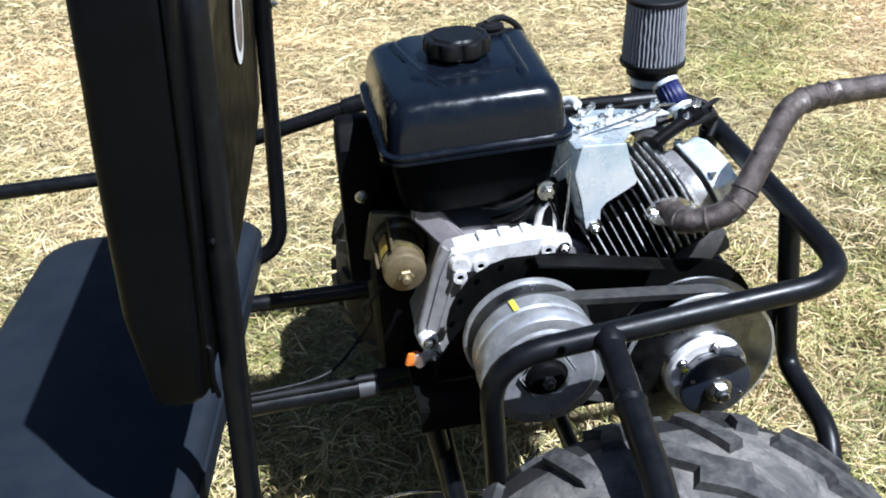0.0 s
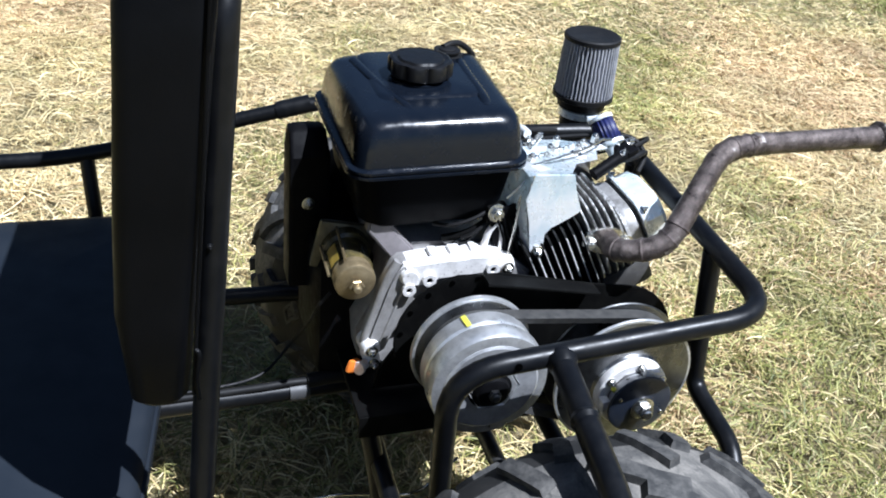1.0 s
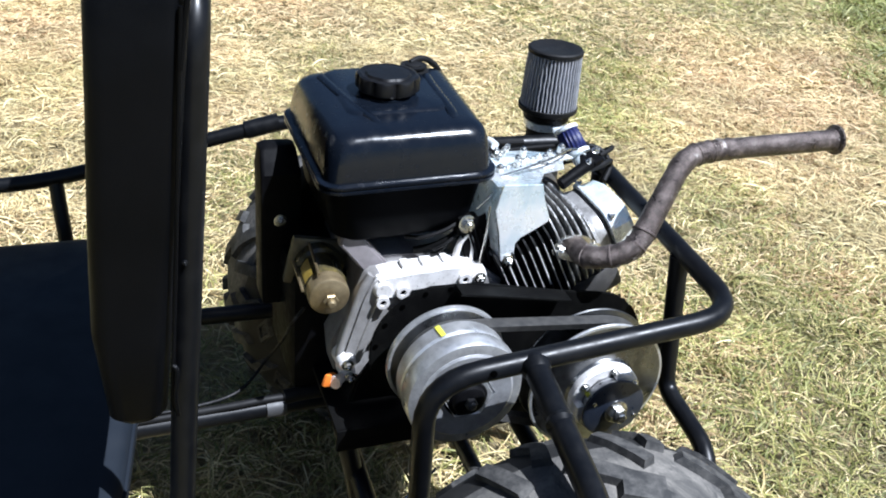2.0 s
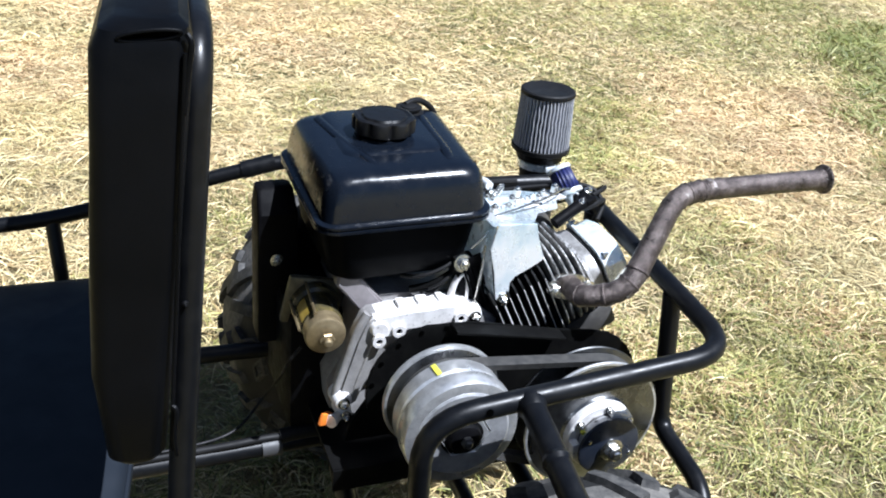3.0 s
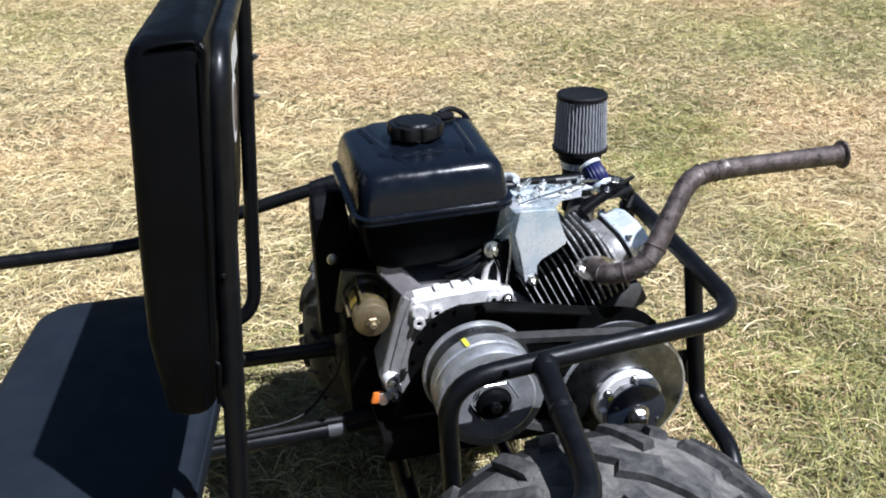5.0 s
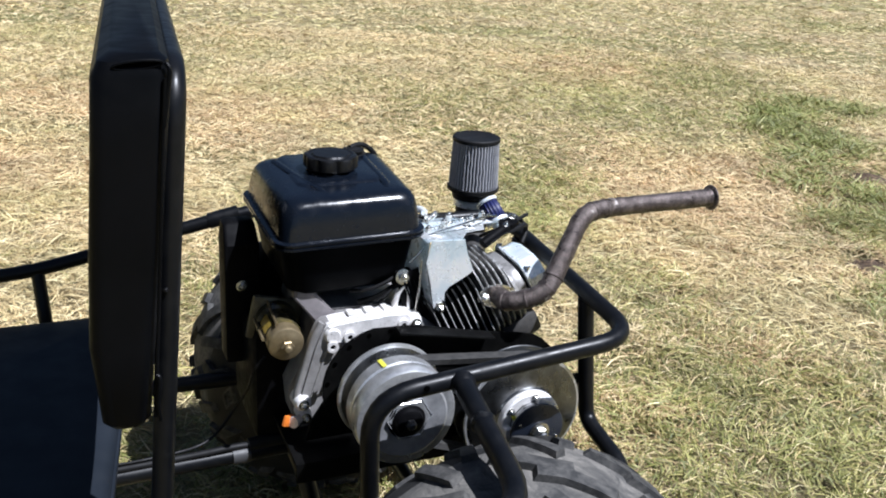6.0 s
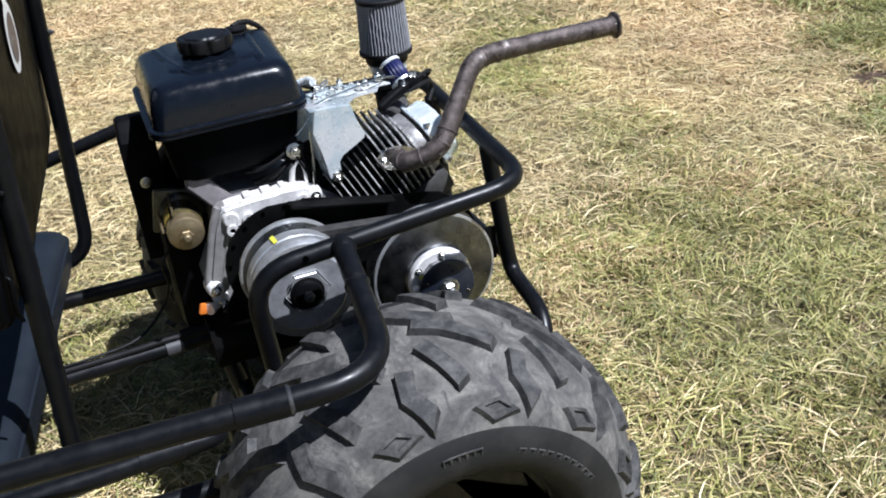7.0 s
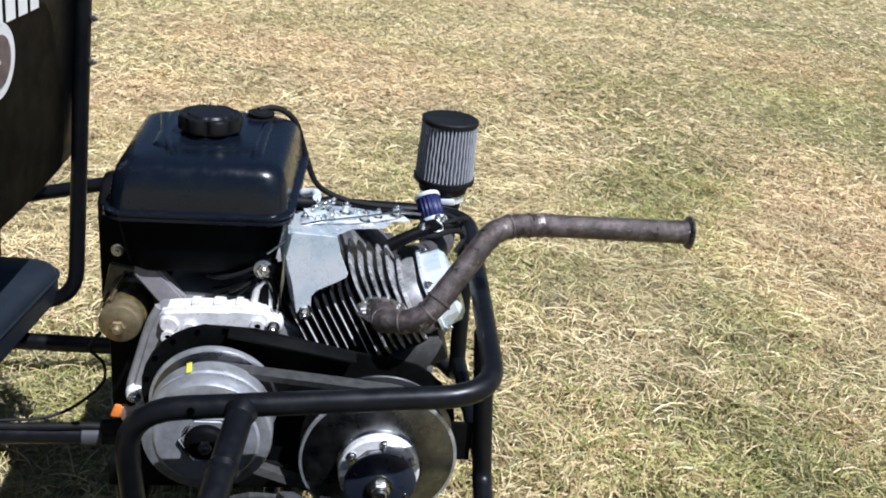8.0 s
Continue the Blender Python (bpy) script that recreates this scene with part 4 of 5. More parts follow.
for a, b, c in (((0.000, 0.205, 0.628), (0.012, 0.194, 0.622), (0.030, 0.190, 0.634)), ((-0.012, 0.205, 0.622), (0.004, 0.196, 0.615), (0.022, 0.196, 0.618))):
    part("wire", sweep(catmull([b, c, (0.050, 0.20, 0.648), (0.058, 0.24, 0.662)]), 0.0022, 8), BLACK_RUBBER, engine)
part("wire", sweep(catmull([(-0.020, 0.22, 0.632), (0.0, 0.20, 0.640), (0.03, 0.195, 0.652), (0.055, 0.20, 0.665)]), 0.003, 8), BLACK_RUBBER, engine)

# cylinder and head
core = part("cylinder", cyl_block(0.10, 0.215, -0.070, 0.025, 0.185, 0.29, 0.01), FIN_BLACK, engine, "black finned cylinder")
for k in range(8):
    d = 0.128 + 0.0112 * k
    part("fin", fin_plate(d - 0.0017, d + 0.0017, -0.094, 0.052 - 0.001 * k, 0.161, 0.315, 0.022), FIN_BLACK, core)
for k in range(8):
    d = 0.128 + 0.0112 * k
    part("fin_edge", tube([cyl(d, 0.030, 0.1608), cyl(d, -0.080 + 0.02 * (k % 3), 0.1608)], 0.0006 + 0.0006 * ((k * 5) % 4 == 1), 0.01, 8), CAST, core, "bare worn fin edge")
# core is black so that the gaps between the fins look shaded
head_part = part("cylinder_head", cyl_block(0.214, 0.297, -0.080, -0.004, 0.200, 0.285, 0.012), FIN_BLACK, engine, "bare aluminium finned cylinder head, its core blackened as shade between fins")
for k in range(5):
    d = 0.2185 + 0.0108 * k
    part("fin", fin_plate(d - 0.0015, d + 0.0015, -0.092, 0.062 - 0.0075 * k, 0.166 + 0.003 * (k % 2), 0.306, 0.040), FIN_BARE, head_part)
part("rocker_box", loft([[cyl(d, n, y) for n, y, _ in ring_rect(-0.090 + i, 0.004 - i, 0.176 + i, 0.302 - i, 0, 0.032, 6)] for d, i in ((0.262, 0.012), (0.2635, 0.006), (0.270, 0.004), (0.280, 0.002), (0.290, 0.004), (0.2925, 0.008))]), ROCKER, head_part, "smooth cast rocker box of the head")
part("fin", fin_plate(0.2685, 0.2735, -0.092, 0.010, 0.170, 0.304, 0.036), FIN_BARE, head_part)
# plain dark block added to fill the space below the head fins
part("lower_case", cyl_block(0.212, 0.292, -0.128, -0.084, 0.180, 0.300, 0.012), DARKCAST, head_part, "dark grey block filling the space below the head")
part("lower_case", cyl_block(0.12, 0.212, -0.118, -0.086, 0.176, 0.305, 0.010), FIN_BLACK, core)
part("valve_cover", joined(fin_plate(0.2975, 0.303, -0.092, 0.004, 0.178, 0.300, 0.026), loft([[cyl(d, n, y) for n, y, _ in ring_rect(-0.088 + i, 0.0 - i, 0.182 + i, 0.296 - i, 0, 0.026, 2)] for d, i in ((0.303, 0.0), (0.328, 0.002), (0.335, 0.008), (0.337, 0.018))])), ZINC, engine, "bright zinc-plated valve cover", 0.3)
for n, y in ((-0.080, 0.184), (-0.006, 0.186), (-0.006, 0.292), (-0.080, 0.292)):
    bolt("bolt", cyl(0.303, n, y), engine, 0.0042, 0.004, AX)
# dark band put in as the shade of the gap below the valve cover
part("gasket", fin_plate(0.2925, 0.2972, -0.086, -0.002, 0.186, 0.294, 0.02), BELT, engine)
# cooling shroud
shroud_outline = [(0.084, 0.690), (0.093, 0.655), (0.100, 0.612), (0.106, 0.605), (0.114, 0.603), (0.119, 0.608), (0.119, 0.636), (0.126, 0.645), (0.150, 0.658), (0.163, 0.666), (0.165, 0.672), (0.154, 0.700), (0.148, 0.724), (0.092, 0.727)]
shroud = part("cooling_shroud", slab(shroud_outline, 0.1650, 0.1668, 0.0006), ZINC, engine, "bright zinc-plated cooling shroud")
part("shroud_top", sheet([[(0.086, 0.170, 0.7225), (0.120, 0.170, 0.7235), (0.1465, 0.171, 0.7225)],
                          [(0.084, 0.205, 0.7235), (0.125, 0.205, 0.7235), (0.168, 0.205, 0.7185)],
                          [(0.090, 0.235, 0.7205), (0.135, 0.240, 0.7190), (0.212, 0.230, 0.7110)],
                          [(0.110, 0.275, 0.7165), (0.160, 0.280, 0.7140), (0.226, 0.262, 0.7075)],
                          [(0.135, 0.295, 0.7140), (0.180, 0.298, 0.7105), (0.222, 0.292, 0.7065)]], 0.002), ZINC, shroud, "folded top of the shroud")
part("shroud_side", sheet([[(0.078, 0.30, 0.70), (0.0825, 0.20, 0.7225), (0.090, 0.1665, 0.7235)], [(0.070, 0.30, 0.655), (0.078, 0.20, 0.665), (0.0845, 0.1665, 0.690)], [(0.085, 0.30, 0.60), (0.088, 0.20, 0.61), (0.0995, 0.1665, 0.612)]], 0.002), ZINC, shroud)
part("inner_shroud", slab([(0.045, 0.66), (0.080, 0.675), (0.103, 0.612), (0.10, 0.575), (0.06, 0.59)], 0.186, 0.190, 0.001), BLACK_PLASTIC, engine, "ribbed black inner shroud")
for k in range(5):
    x = 0.055 + 0.0085 * k
    part("rib", tube([(x, 0.1845, 0.658 - k * 0.002), (x + 0.024, 0.1845, 0.597)], 0.0018, 0.01, 8), BLACK_PLASTIC, engine)
bolt("bolt", (0.1115, 0.165, 0.6105), engine, 0.0062, 0.006)
bolt("bolt", (0.055, 0.188, 0.661), engine, 0.0085, 0.007, (0.1, -1, 0.2))
part("tank_bracket", joined(box((0.058, 0.20, 0.655), (0.030, 0.02, 0.028), 0.004), tube([(0.06, 0.20, 0.65), (0.02, 0.20, 0.625), (-0.01, 0.21, 0.615)], 0.005)), PLATE_PAINT, engine)
# governor linkage
arm = part("governor_arm", tube([(0.076, 0.178, 0.60), (0.080, 0.178, 0.64), (0.083, 0.180, 0.69)], 0.0022, 0.01, 8), BOLT, engine, "thin bright governor rod")
part("throttle_plate", joined(box((0.150, 0.245, 0.717), (0.090, 0.04, 0.0025), 0.0008, (0, 6, 10)), box((0.115, 0.225, 0.716), (0.035, 0.05, 0.0025), 0.0008, (0, 10, 20)), box((0.215, 0.275, 0.708), (0.07, 0.026, 0.0025), 0.0008, (0, 8, 25))), ZINC, engine, "zinc throttle bracket")


def spring(a, b, radius, turns, wire):
    a, b = Vector(a), Vector(b)
    d = (b - a).normalized()
    s = d.orthogonal().normalized()
    u = d.cross(s)
    n = turns * 10
    return sweep([a.lerp(b, k / n) + (s * math.cos(math.tau * k / 10) + u * math.sin(math.tau * k / 10)) * radius for k in range(n + 1)], wire, 6)


part("spring", spring((0.105, 0.215, 0.724), (0.180, 0.240, 0.730), 0.0030, 9, 0.0008), BOLT, engine, "small throttle return spring")
part("spring", spring((0.115, 0.245, 0.728), (0.145, 0.28, 0.728), 0.0038, 10, 0.0009), BOLT, engine, "small throttle return spring")
for p, r, l in (((0.105, 0.215, 0.716), 0.006, 0.013), ((0.138, 0.232, 0.718), 0.0055, 0.014), ((0.160, 0.262, 0.717), 0.006, 0.013), ((0.186, 0.245, 0.714), 0.005, 0.012), ((0.122, 0.272, 0.716), 0.006, 0.012), ((0.232, 0.285, 0.708), 0.006, 0.012), ((0.205, 0.268, 0.711), 0.0045, 0.010)):
    bolt("bolt", p, engine, r, l, (0.05, -0.1, 1))
part("linkage_rod", tube([(0.10, 0.20, 0.722), (0.13, 0.20, 0.730), (0.19, 0.23, 0.728), (0.24, 0.27, 0.722)], 0.0017, 0.01, 8), BOLT, engine)
part("linkage_rod", tube([(0.06, 0.175, 0.69), (0.082, 0.178, 0.708), (0.105, 0.20, 0.722)], 0.0016, 0.01, 8), BOLT, engine)
part("cable_lever", joined(tube([(0.222, 0.250, 0.676), (0.250, 0.257, 0.690), (0.278, 0.270, 0.697)], 0.009, 0.02), tube([(0.262, 0.262, 0.694), (0.272, 0.286, 0.700)], 0.005)), BLACK_PLASTIC, engine, "black plastic throttle cable lever")
part("lever_clip", box((0.283, 0.275, 0.700), (0.022, 0.026, 0.008), 0.003, (0, -8, 25)), BLACK_PLASTIC, engine)
for p, r in (((0.292, 0.290, 0.706), 0.0035), ((0.302, 0.300, 0.700), 0.003), ((0.268, 0.262, 0.702), 0.003)):
    bolt("bolt", p, engine, r, 0.005, (0.1, -0.5, 1))
part("choke_cable", sweep(catmull([(0.262, 0.262, 0.690), (0.290, 0.268, 0.690), (0.318, 0.285, 0.690), (0.335, 0.31, 0.672), (0.338, 0.33, 0.63)]), 0.0042, 8), BLACK_RUBBER, engine)
part("throttle_cable", sweep(catmull([(0.30, 0.285, 0.700), (0.322, 0.295, 0.704), (0.338, 0.32, 0.695), (0.335, 0.37, 0.66), (0.30, 0.42, 0.62)]), 0.0034, 8), BLACK_RUBBER, engine)
part("ignition_lead", sweep(catmull([(0.325, 0.30, 0.650), (0.338, 0.315, 0.672), (0.318, 0.34, 0.690), (0.25, 0.37, 0.68), (0.16, 0.40, 0.66)]), 0.0038, 8), BLACK_RUBBER, engine)
part("wire_tip", tube([(0.235, 0.285, 0.714), (0.268, 0.30, 0.706)], 0.002), BOLT, engine)

# fuel tank
tank = thing("fuel_tank", (-0.03, 0.32, 0.645), "gloss black steel fuel tank on top of the engine", "fuel tank")
X0, X1, Y0, Y1 = -0.143, 0.085, 0.178, 0.437


def flare(ring):
    """The tank grows wider towards its rear."""
    return [(x + 0.016 * (x - X0) / (X1 - X0) * (y - Y0) / (Y1 - Y0), y, z) for x, y, z in ring]


body = []
for z, i, r in ((0.738, 0.003, 0.022), (0.760, 0.005, 0.024), (0.778, 0.008, 0.025), (0.787, 0.011, 0.026), (0.7935, 0.0155, 0.026), (0.7975, 0.0225, 0.024), (0.7995, 0.032, 0.02), (0.801, 0.07, 0.012)):
    body.append(flare(ring_rect(X0 + i, X1 - i, Y0 + i, Y1 - i, z, r, 7, (0.02, 0.012))))
top = part("upper_shell", loft(body), TANK_PAINT, tank)
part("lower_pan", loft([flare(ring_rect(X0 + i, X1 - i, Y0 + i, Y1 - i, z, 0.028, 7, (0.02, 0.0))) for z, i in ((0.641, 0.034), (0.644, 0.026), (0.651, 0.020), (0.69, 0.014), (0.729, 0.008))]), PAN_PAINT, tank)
part("rim_seam", loft([flare(ring_rect(X0 - i, X1 + i, Y0 - i, Y1 + i, z, 0.030, 7, (0.02, 0.012))) for z, i in ((0.7275, -0.004), (0.7275, 0.0025), (0.729, 0.0045), (0.7325, 0.0045), (0.7335, 0.002), (0.735, 0.002), (0.736, 0.0045), (0.739, 0.0045), (0.7405, 0.002), (0.7405, -0.004))]), TANK_PAINT, tank, "folded seam round the tank", 0.9)
part("raised_panel", loft([ring_rect(-0.098 + i, 0.045 - i, 0.245 + i, 0.415 - i, z, 0.02, 6, (0.02, 0.012)) for z, i in ((0.799, 0.0), (0.8032, 0.005), (0.804, 0.009))]), TANK_PAINT, tank)
part("ridge", sweep(catmull([(-0.10, 0.39, 0.7945), (-0.085, 0.30, 0.7945), (-0.070, 0.245, 0.7940), (-0.062, 0.225, 0.790)]), 0.009, 12), TANK_PAINT, tank)
part("ridge", sweep(catmull([(0.046, 0.37, 0.7985), (0.043, 0.33, 0.798), (0.040, 0.25, 0.7965), (0.036, 0.225, 0.792)]), 0.009, 12), TANK_PAINT, tank)
CAPC = Vector((-0.028, 0.313, 0.8015))
part("neck", lathe([(0.040, 0), (0.040, 0.004), (0.034, 0.006), (0.034, 0.012)], CAPC, (0, 0, 1), 32), TANK_PAINT, tank)


def scallop(k, h):
    return 1.0 + (0.13 if 0.002 < h < 0.0195 else 0.05) * (abs(math.sin(k * math.pi / 10)) ** 0.6 - 0.75)


part("fuel_cap", lathe([(0.035, 0.0), (0.040, 0.001), (0.0420, 0.003), (0.0420, 0.0180), (0.0410, 0.0210), (0.037, 0.0222), (0.034, 0.0208), (0.031, 0.0208), (0.029, 0.0236), (0.0, 0.0242)], CAPC + Vector((0, 0, 0.007)), (0, 0, 1), 80, scallop), CAP_PLASTIC, tank, "scalloped black plastic fuel cap")
part("vent", lathe([(0.022, 0), (0.022, 0.003), (0.017, 0.004), (0.017, 0.007), (0.019, 0.008), (0.019, 0.010), (0.012, 0.010), (0.012, 0.011), (0.010, 0.012), (0, 0.012)], (0.034, 0.392, 0.8025), (0, 0, 1), 28), BLACK_RUBBER, tank, "ringed black rubber tank vent")
part("vent_hose", sweep(catmull([(0.030, 0.398, 0.813), (0.046, 0.408, 0.815), (0.064, 0.416, 0.810), (0.084, 0.420, 0.790), (0.101, 0.420, 0.738), (0.118, 0.420, 0.698), (0.150, 0.424, 0.676), (0.19, 0.432, 0.664), (0.25, 0.445, 0.655)]), 0.0046, 10), BLACK_RUBBER, tank)
part("tank_stay", tube([(0.100, 0.30, 0.728), (0.118, 0.29, 0.735), (0.12, 0.27, 0.735)], 0.006), ZINC, tank)

# front box and starter
box_thing = thing("switch_box", (-0.175, 0.38, 0.5), "tall black plastic box with sloping top beside the fuel tank", "engine box")
part("body", loft([ring_rect(-0.192 + i, -0.134 - i, 0.352 + j, 0.412 - i, z, 0.006, 3) for z, i, j in ((0.46, 0.0, 0.0), (0.672, 0.0, 0.0), (0.680, 0.001, 0.006), (0.700, 0.003, 0.022), (0.704, 0.008, 0.028))]), BLACK_PLASTIC, box_thing)
bolt("bolt", (-0.165, 0.352, 0.600), box_thing, 0.0065, 0.005)

starter = thing("starter_motor", (-0.133, 0.23, 0.54), "yellow-zinc starter motor with a brass end nut", "starter")
SC = Vector((-0.131, 0.182, 0.569))
SA = Vector((0.04, 1.0, 0.0))
part("housing", lathe([(0.022, 0.026), (0.0270, 0.028), (0.029, 0.034), (0.029, 0.075), (0.034, 0.078), (0.034, 0.100), (0.02, 0.102)], SC, SA, 40), AMBER, starter, "amber-yellow cylindrical housing")
part("end_cap", lathe([(0.009, 0.003), (0.019, 0.0035), (0.0215, 0.005), (0.0245, 0.005), (0.0268, 0.0065), (0.0280, 0.010), (0.0280, 0.018), (0.0262, 0.020), (0.0268, 0.024), (0.0275, 0.028), (0.026, 0.030)], SC, SA, 40), GOLD, starter, "dull brass end cap")
part("mount", box(SC + SA * 0.10, (0.085, 0.012, 0.075), 0.006, (0, 12, 0)), OLIVE, starter, "olive zinc mounting plate")
part("stripe", sheet([[SC + SA * d + Vector((0.0293 * math.cos(a), 0, 0.0293 * math.sin(a))) for a in (radians(128), radians(146), radians(164))] for d in (0.032, 0.072)], 0.0006), YELLOW_DULL, starter, "yellow stripe along the housing")
part("nut", joined(hexagon(SC, 0.0105, 0.006), lathe([(0.006, 0), (0.006, 0.008), (0.004, 0.0095)], SC - SA * 0.005, -SA, 16)), GOLD, starter, "brass hexagon nut")
part("tie_rod", tube([SC + Vector((-0.012, 0.018, 0.030)), SC + SA * 0.1 + Vector((-0.012, 0, 0.034))], 0.002), GOLD, starter)
part("tie_rod", tube([SC + Vector((-0.032, 0.022, 0.004)), SC + SA * 0.1 + Vector((-0.034, 0, 0.006))], 0.002), GOLD, starter)
part("wire", sweep(catmull([(-0.160, 0.205, 0.545), (-0.177, 0.213, 0.515), (-0.174, 0.275, 0.450), (-0.192, 0.315, 0.385), (-0.245, 0.275, 0.3605), (-0.33, 0.256, 0.3600), (-0.45, 0.254, 0.3605)]), 0.0024, 8), BLACK_RUBBER, starter, "thin black wire")

part("lower_case", slab([(-0.106, 0.408), (-0.098, 0.440), (-0.078, 0.472), (-0.03, 0.480), (-0.03, 0.408)], 0.158, 0.170, 0.003), PLATE_PAINT, engine, "black plate in front of the lower crankcase")

# ---- torque converter ----
drive = thing("belt_drive", (0.1, 0.08, 0.42), "belt torque converter with two steel pulleys on a black plate", "belt drive")
arc = [(0.004 + 0.096 * math.cos(radians(a)), 0.516 + 0.096 * math.sin(radians(a))) for a in range(100, 285, 12)]
arc2 = [(0.216 + 0.108 * math.cos(radians(a)), 0.466 + 0.108 * math.sin(radians(a))) for a in range(-80, 65, 12)]
plate = part("back_plate", slab(arc + arc2 + [(0.235, 0.570), (0.180, 0.579), (0.05, 0.608)], 0.122, 0.127, 0.001), PLATE_PAINT, drive, "black steel mounting plate")
part("plate_lip", box((0.10, 0.110, 0.5945), (0.165, 0.026, 0.004), 0.0015, (0, 11, 0)), PLATE_PAINT, drive)
# small black discs lie on the plate in place of real holes
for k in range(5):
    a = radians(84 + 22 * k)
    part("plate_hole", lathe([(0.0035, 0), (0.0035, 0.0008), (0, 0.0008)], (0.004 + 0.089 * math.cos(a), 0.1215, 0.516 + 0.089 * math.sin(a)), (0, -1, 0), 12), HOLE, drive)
DV = Vector((0.004, 0.0, 0.516))
driver = part("drive_pulley", lathe([(0.020, 0.016), (0.066, 0.014), (0.0755, 0.016), (0.0775, 0.020), (0.0775, 0.040), (0.0758, 0.0425), (0.0725, 0.0440), (0.0722, 0.0465), (0.0755, 0.049), (0.0755, 0.068), (0.074, 0.071), (0.052, 0.078), (0.02, 0.079)], DV, (0, 1, 0), 72), STEEL, drive, "turned steel drive pulley")
part("rear_sheave", lathe([(0.02, 0.082), (0.050, 0.083), (0.074, 0.0885), (0.0790, 0.0900), (0.0800, 0.0915), (0.0800, 0.0985), (0.07, 0.103), (0.02, 0.105)], DV, (0, 1, 0), 72), BRUSHED, driver, "darker fixed half of the pulley")
part("sheave_rim", lathe([(0.0775, 0.0893), (0.0803, 0.0900), (0.0810, 0.0925), (0.0810, 0.0965), (0.0795, 0.0985)], DV, (0, 1, 0), 72), STEEL, driver, "bright rim of the fixed half")
part("hub_plate", lathe([(0.0, -0.001), (0.016, -0.001), (0.020, 0.001), (0.022, 0.006), (0.030, 0.010), (0.031, 0.015)], DV, (0, 1, 0), 40), BLACK_PLASTIC, driver, "dark hub boss")
part("hub_plate_edge", hexagon(DV + Vector((0.002, 0.012, 0.003)), 0.0345, 0.004), STEEL, driver, "bright six-sided hub plate", 0.4)
part("hub_nut", joined(hexagon(DV + Vector((0, 0.0, 0)), 0.0085, 0.006), lathe([(0.0055, 0), (0.0055, 0.009), (0.004, 0.010)], DV, (0, -1, 0), 16)), DARK_STEEL, driver, "hexagon bolt in the hub", 0.4)
part("face_plate", lathe([(0.030, 0.0125), (0.060, 0.0115), (0.063, 0.0135), (0.063, 0.016)], DV, (0, 1, 0), 64), MACHINED, driver, "brushed outer face plate")
part("paint_mark", box((-0.0220, 0.0575, 0.5886), (0.0066, 0.021, 0.001), 0.0003, (0, -18, 6)), YELLOW, driver, "yellow paint mark")
VN = Vector((0.216, 0.0, 0.464))
driven = part("driven_pulley", lathe([(0.030, 0.040), (0.045, 0.039), (0.090, 0.047), (0.1005, 0.050), (0.1015, 0.052), (0.1005, 0.054), (0.085, 0.057), (0.055, 0.066), (0.054, 0.074), (0.085, 0.086), (0.1005, 0.089), (0.1015, 0.091), (0.1005, 0.093), (0.06, 0.100), (0.02, 0.102)], VN, (0, 1, 0), 72), BRUSHED, drive, "large brushed steel driven pulley")
part("bright_rim", lathe([(0.0975, 0.0492), (0.1012, 0.0495), (0.1022, 0.052), (0.1012, 0.0545), (0.0985, 0.0545)], VN, (0, 1, 0), 72), STEEL, driven, "polished rim")
part("hub_cone", lathe([(0.060, 0.0435), (0.054, 0.041), (0.051, 0.036), (0.050, 0.033)], VN, (0, 1, 0), 48), BRUSHED, driven)
part("cam_ring", lathe([(0.050, 0.040), (0.0515, 0.036), (0.0515, 0.026), (0.0495, 0.0235), (0.036, 0.0235), (0.034, 0.028)], VN, (0, 1, 0), 48), CAST, driven, "bright cam ring")
for k in range(6):
    a = radians(60 * k + 25)
    bolt("bolt", VN + Vector((0.0445 * math.cos(a), 0.0235, 0.0445 * math.sin(a))), driven, 0.0042, 0.004)
for k in range(3):
    a = radians(120 * k + 70)
    part("cam_shoe", box(VN + Vector((0.0435 * math.cos(a), 0.017, 0.0435 * math.sin(a))), (0.024, 0.014, 0.012), 0.003, (0, 90 - math.degrees(a), 0)), CAST, driven, "pale cam shoe")
part("spring_coil", spring(VN + Vector((0, 0.026, 0)), VN + Vector((0, 0.009, 0)), 0.0365, 3, 0.0026), DARK_STEEL, driven, "dark coil spring")
part("spring_mark", box(VN + Vector((-0.0335, 0.0160, 0.0175)), (0.006, 0.006, 0.009), 0.001, (0, -40, 0)), YELLOW, driven)
part("spring_cover", lathe([(0.0, 0.004), (0.0395, 0.004), (0.0400, 0.006), (0.0372, 0.020), (0.0355, 0.0225), (0.031, 0.0235), (0.030, 0.027)], VN, (0, 1, 0), 56), MACHINED, driven, "silver conical spring cover")
part("cover_disc", lathe([(0.010, -0.0040), (0.018, -0.0036), (0.030, -0.0012), (0.0405, -0.0008), (0.0445, 0.0006), (0.0455, 0.0022), (0.0452, 0.0040), (0.040, 0.0046)], VN, (0, 1, 0), 56), DISC_PAINT, driven, "dark blue-black pressed disc")
for a in (radians(-25), radians(155)):
    part("rivet", lathe([(0.0030, 0.0), (0.0028, 0.0012), (0.0, 0.0018)], VN + Vector((0.036 * math.cos(a), -0.0009, 0.036 * math.sin(a))), (0, -1, 0), 12), BOLT, driven)
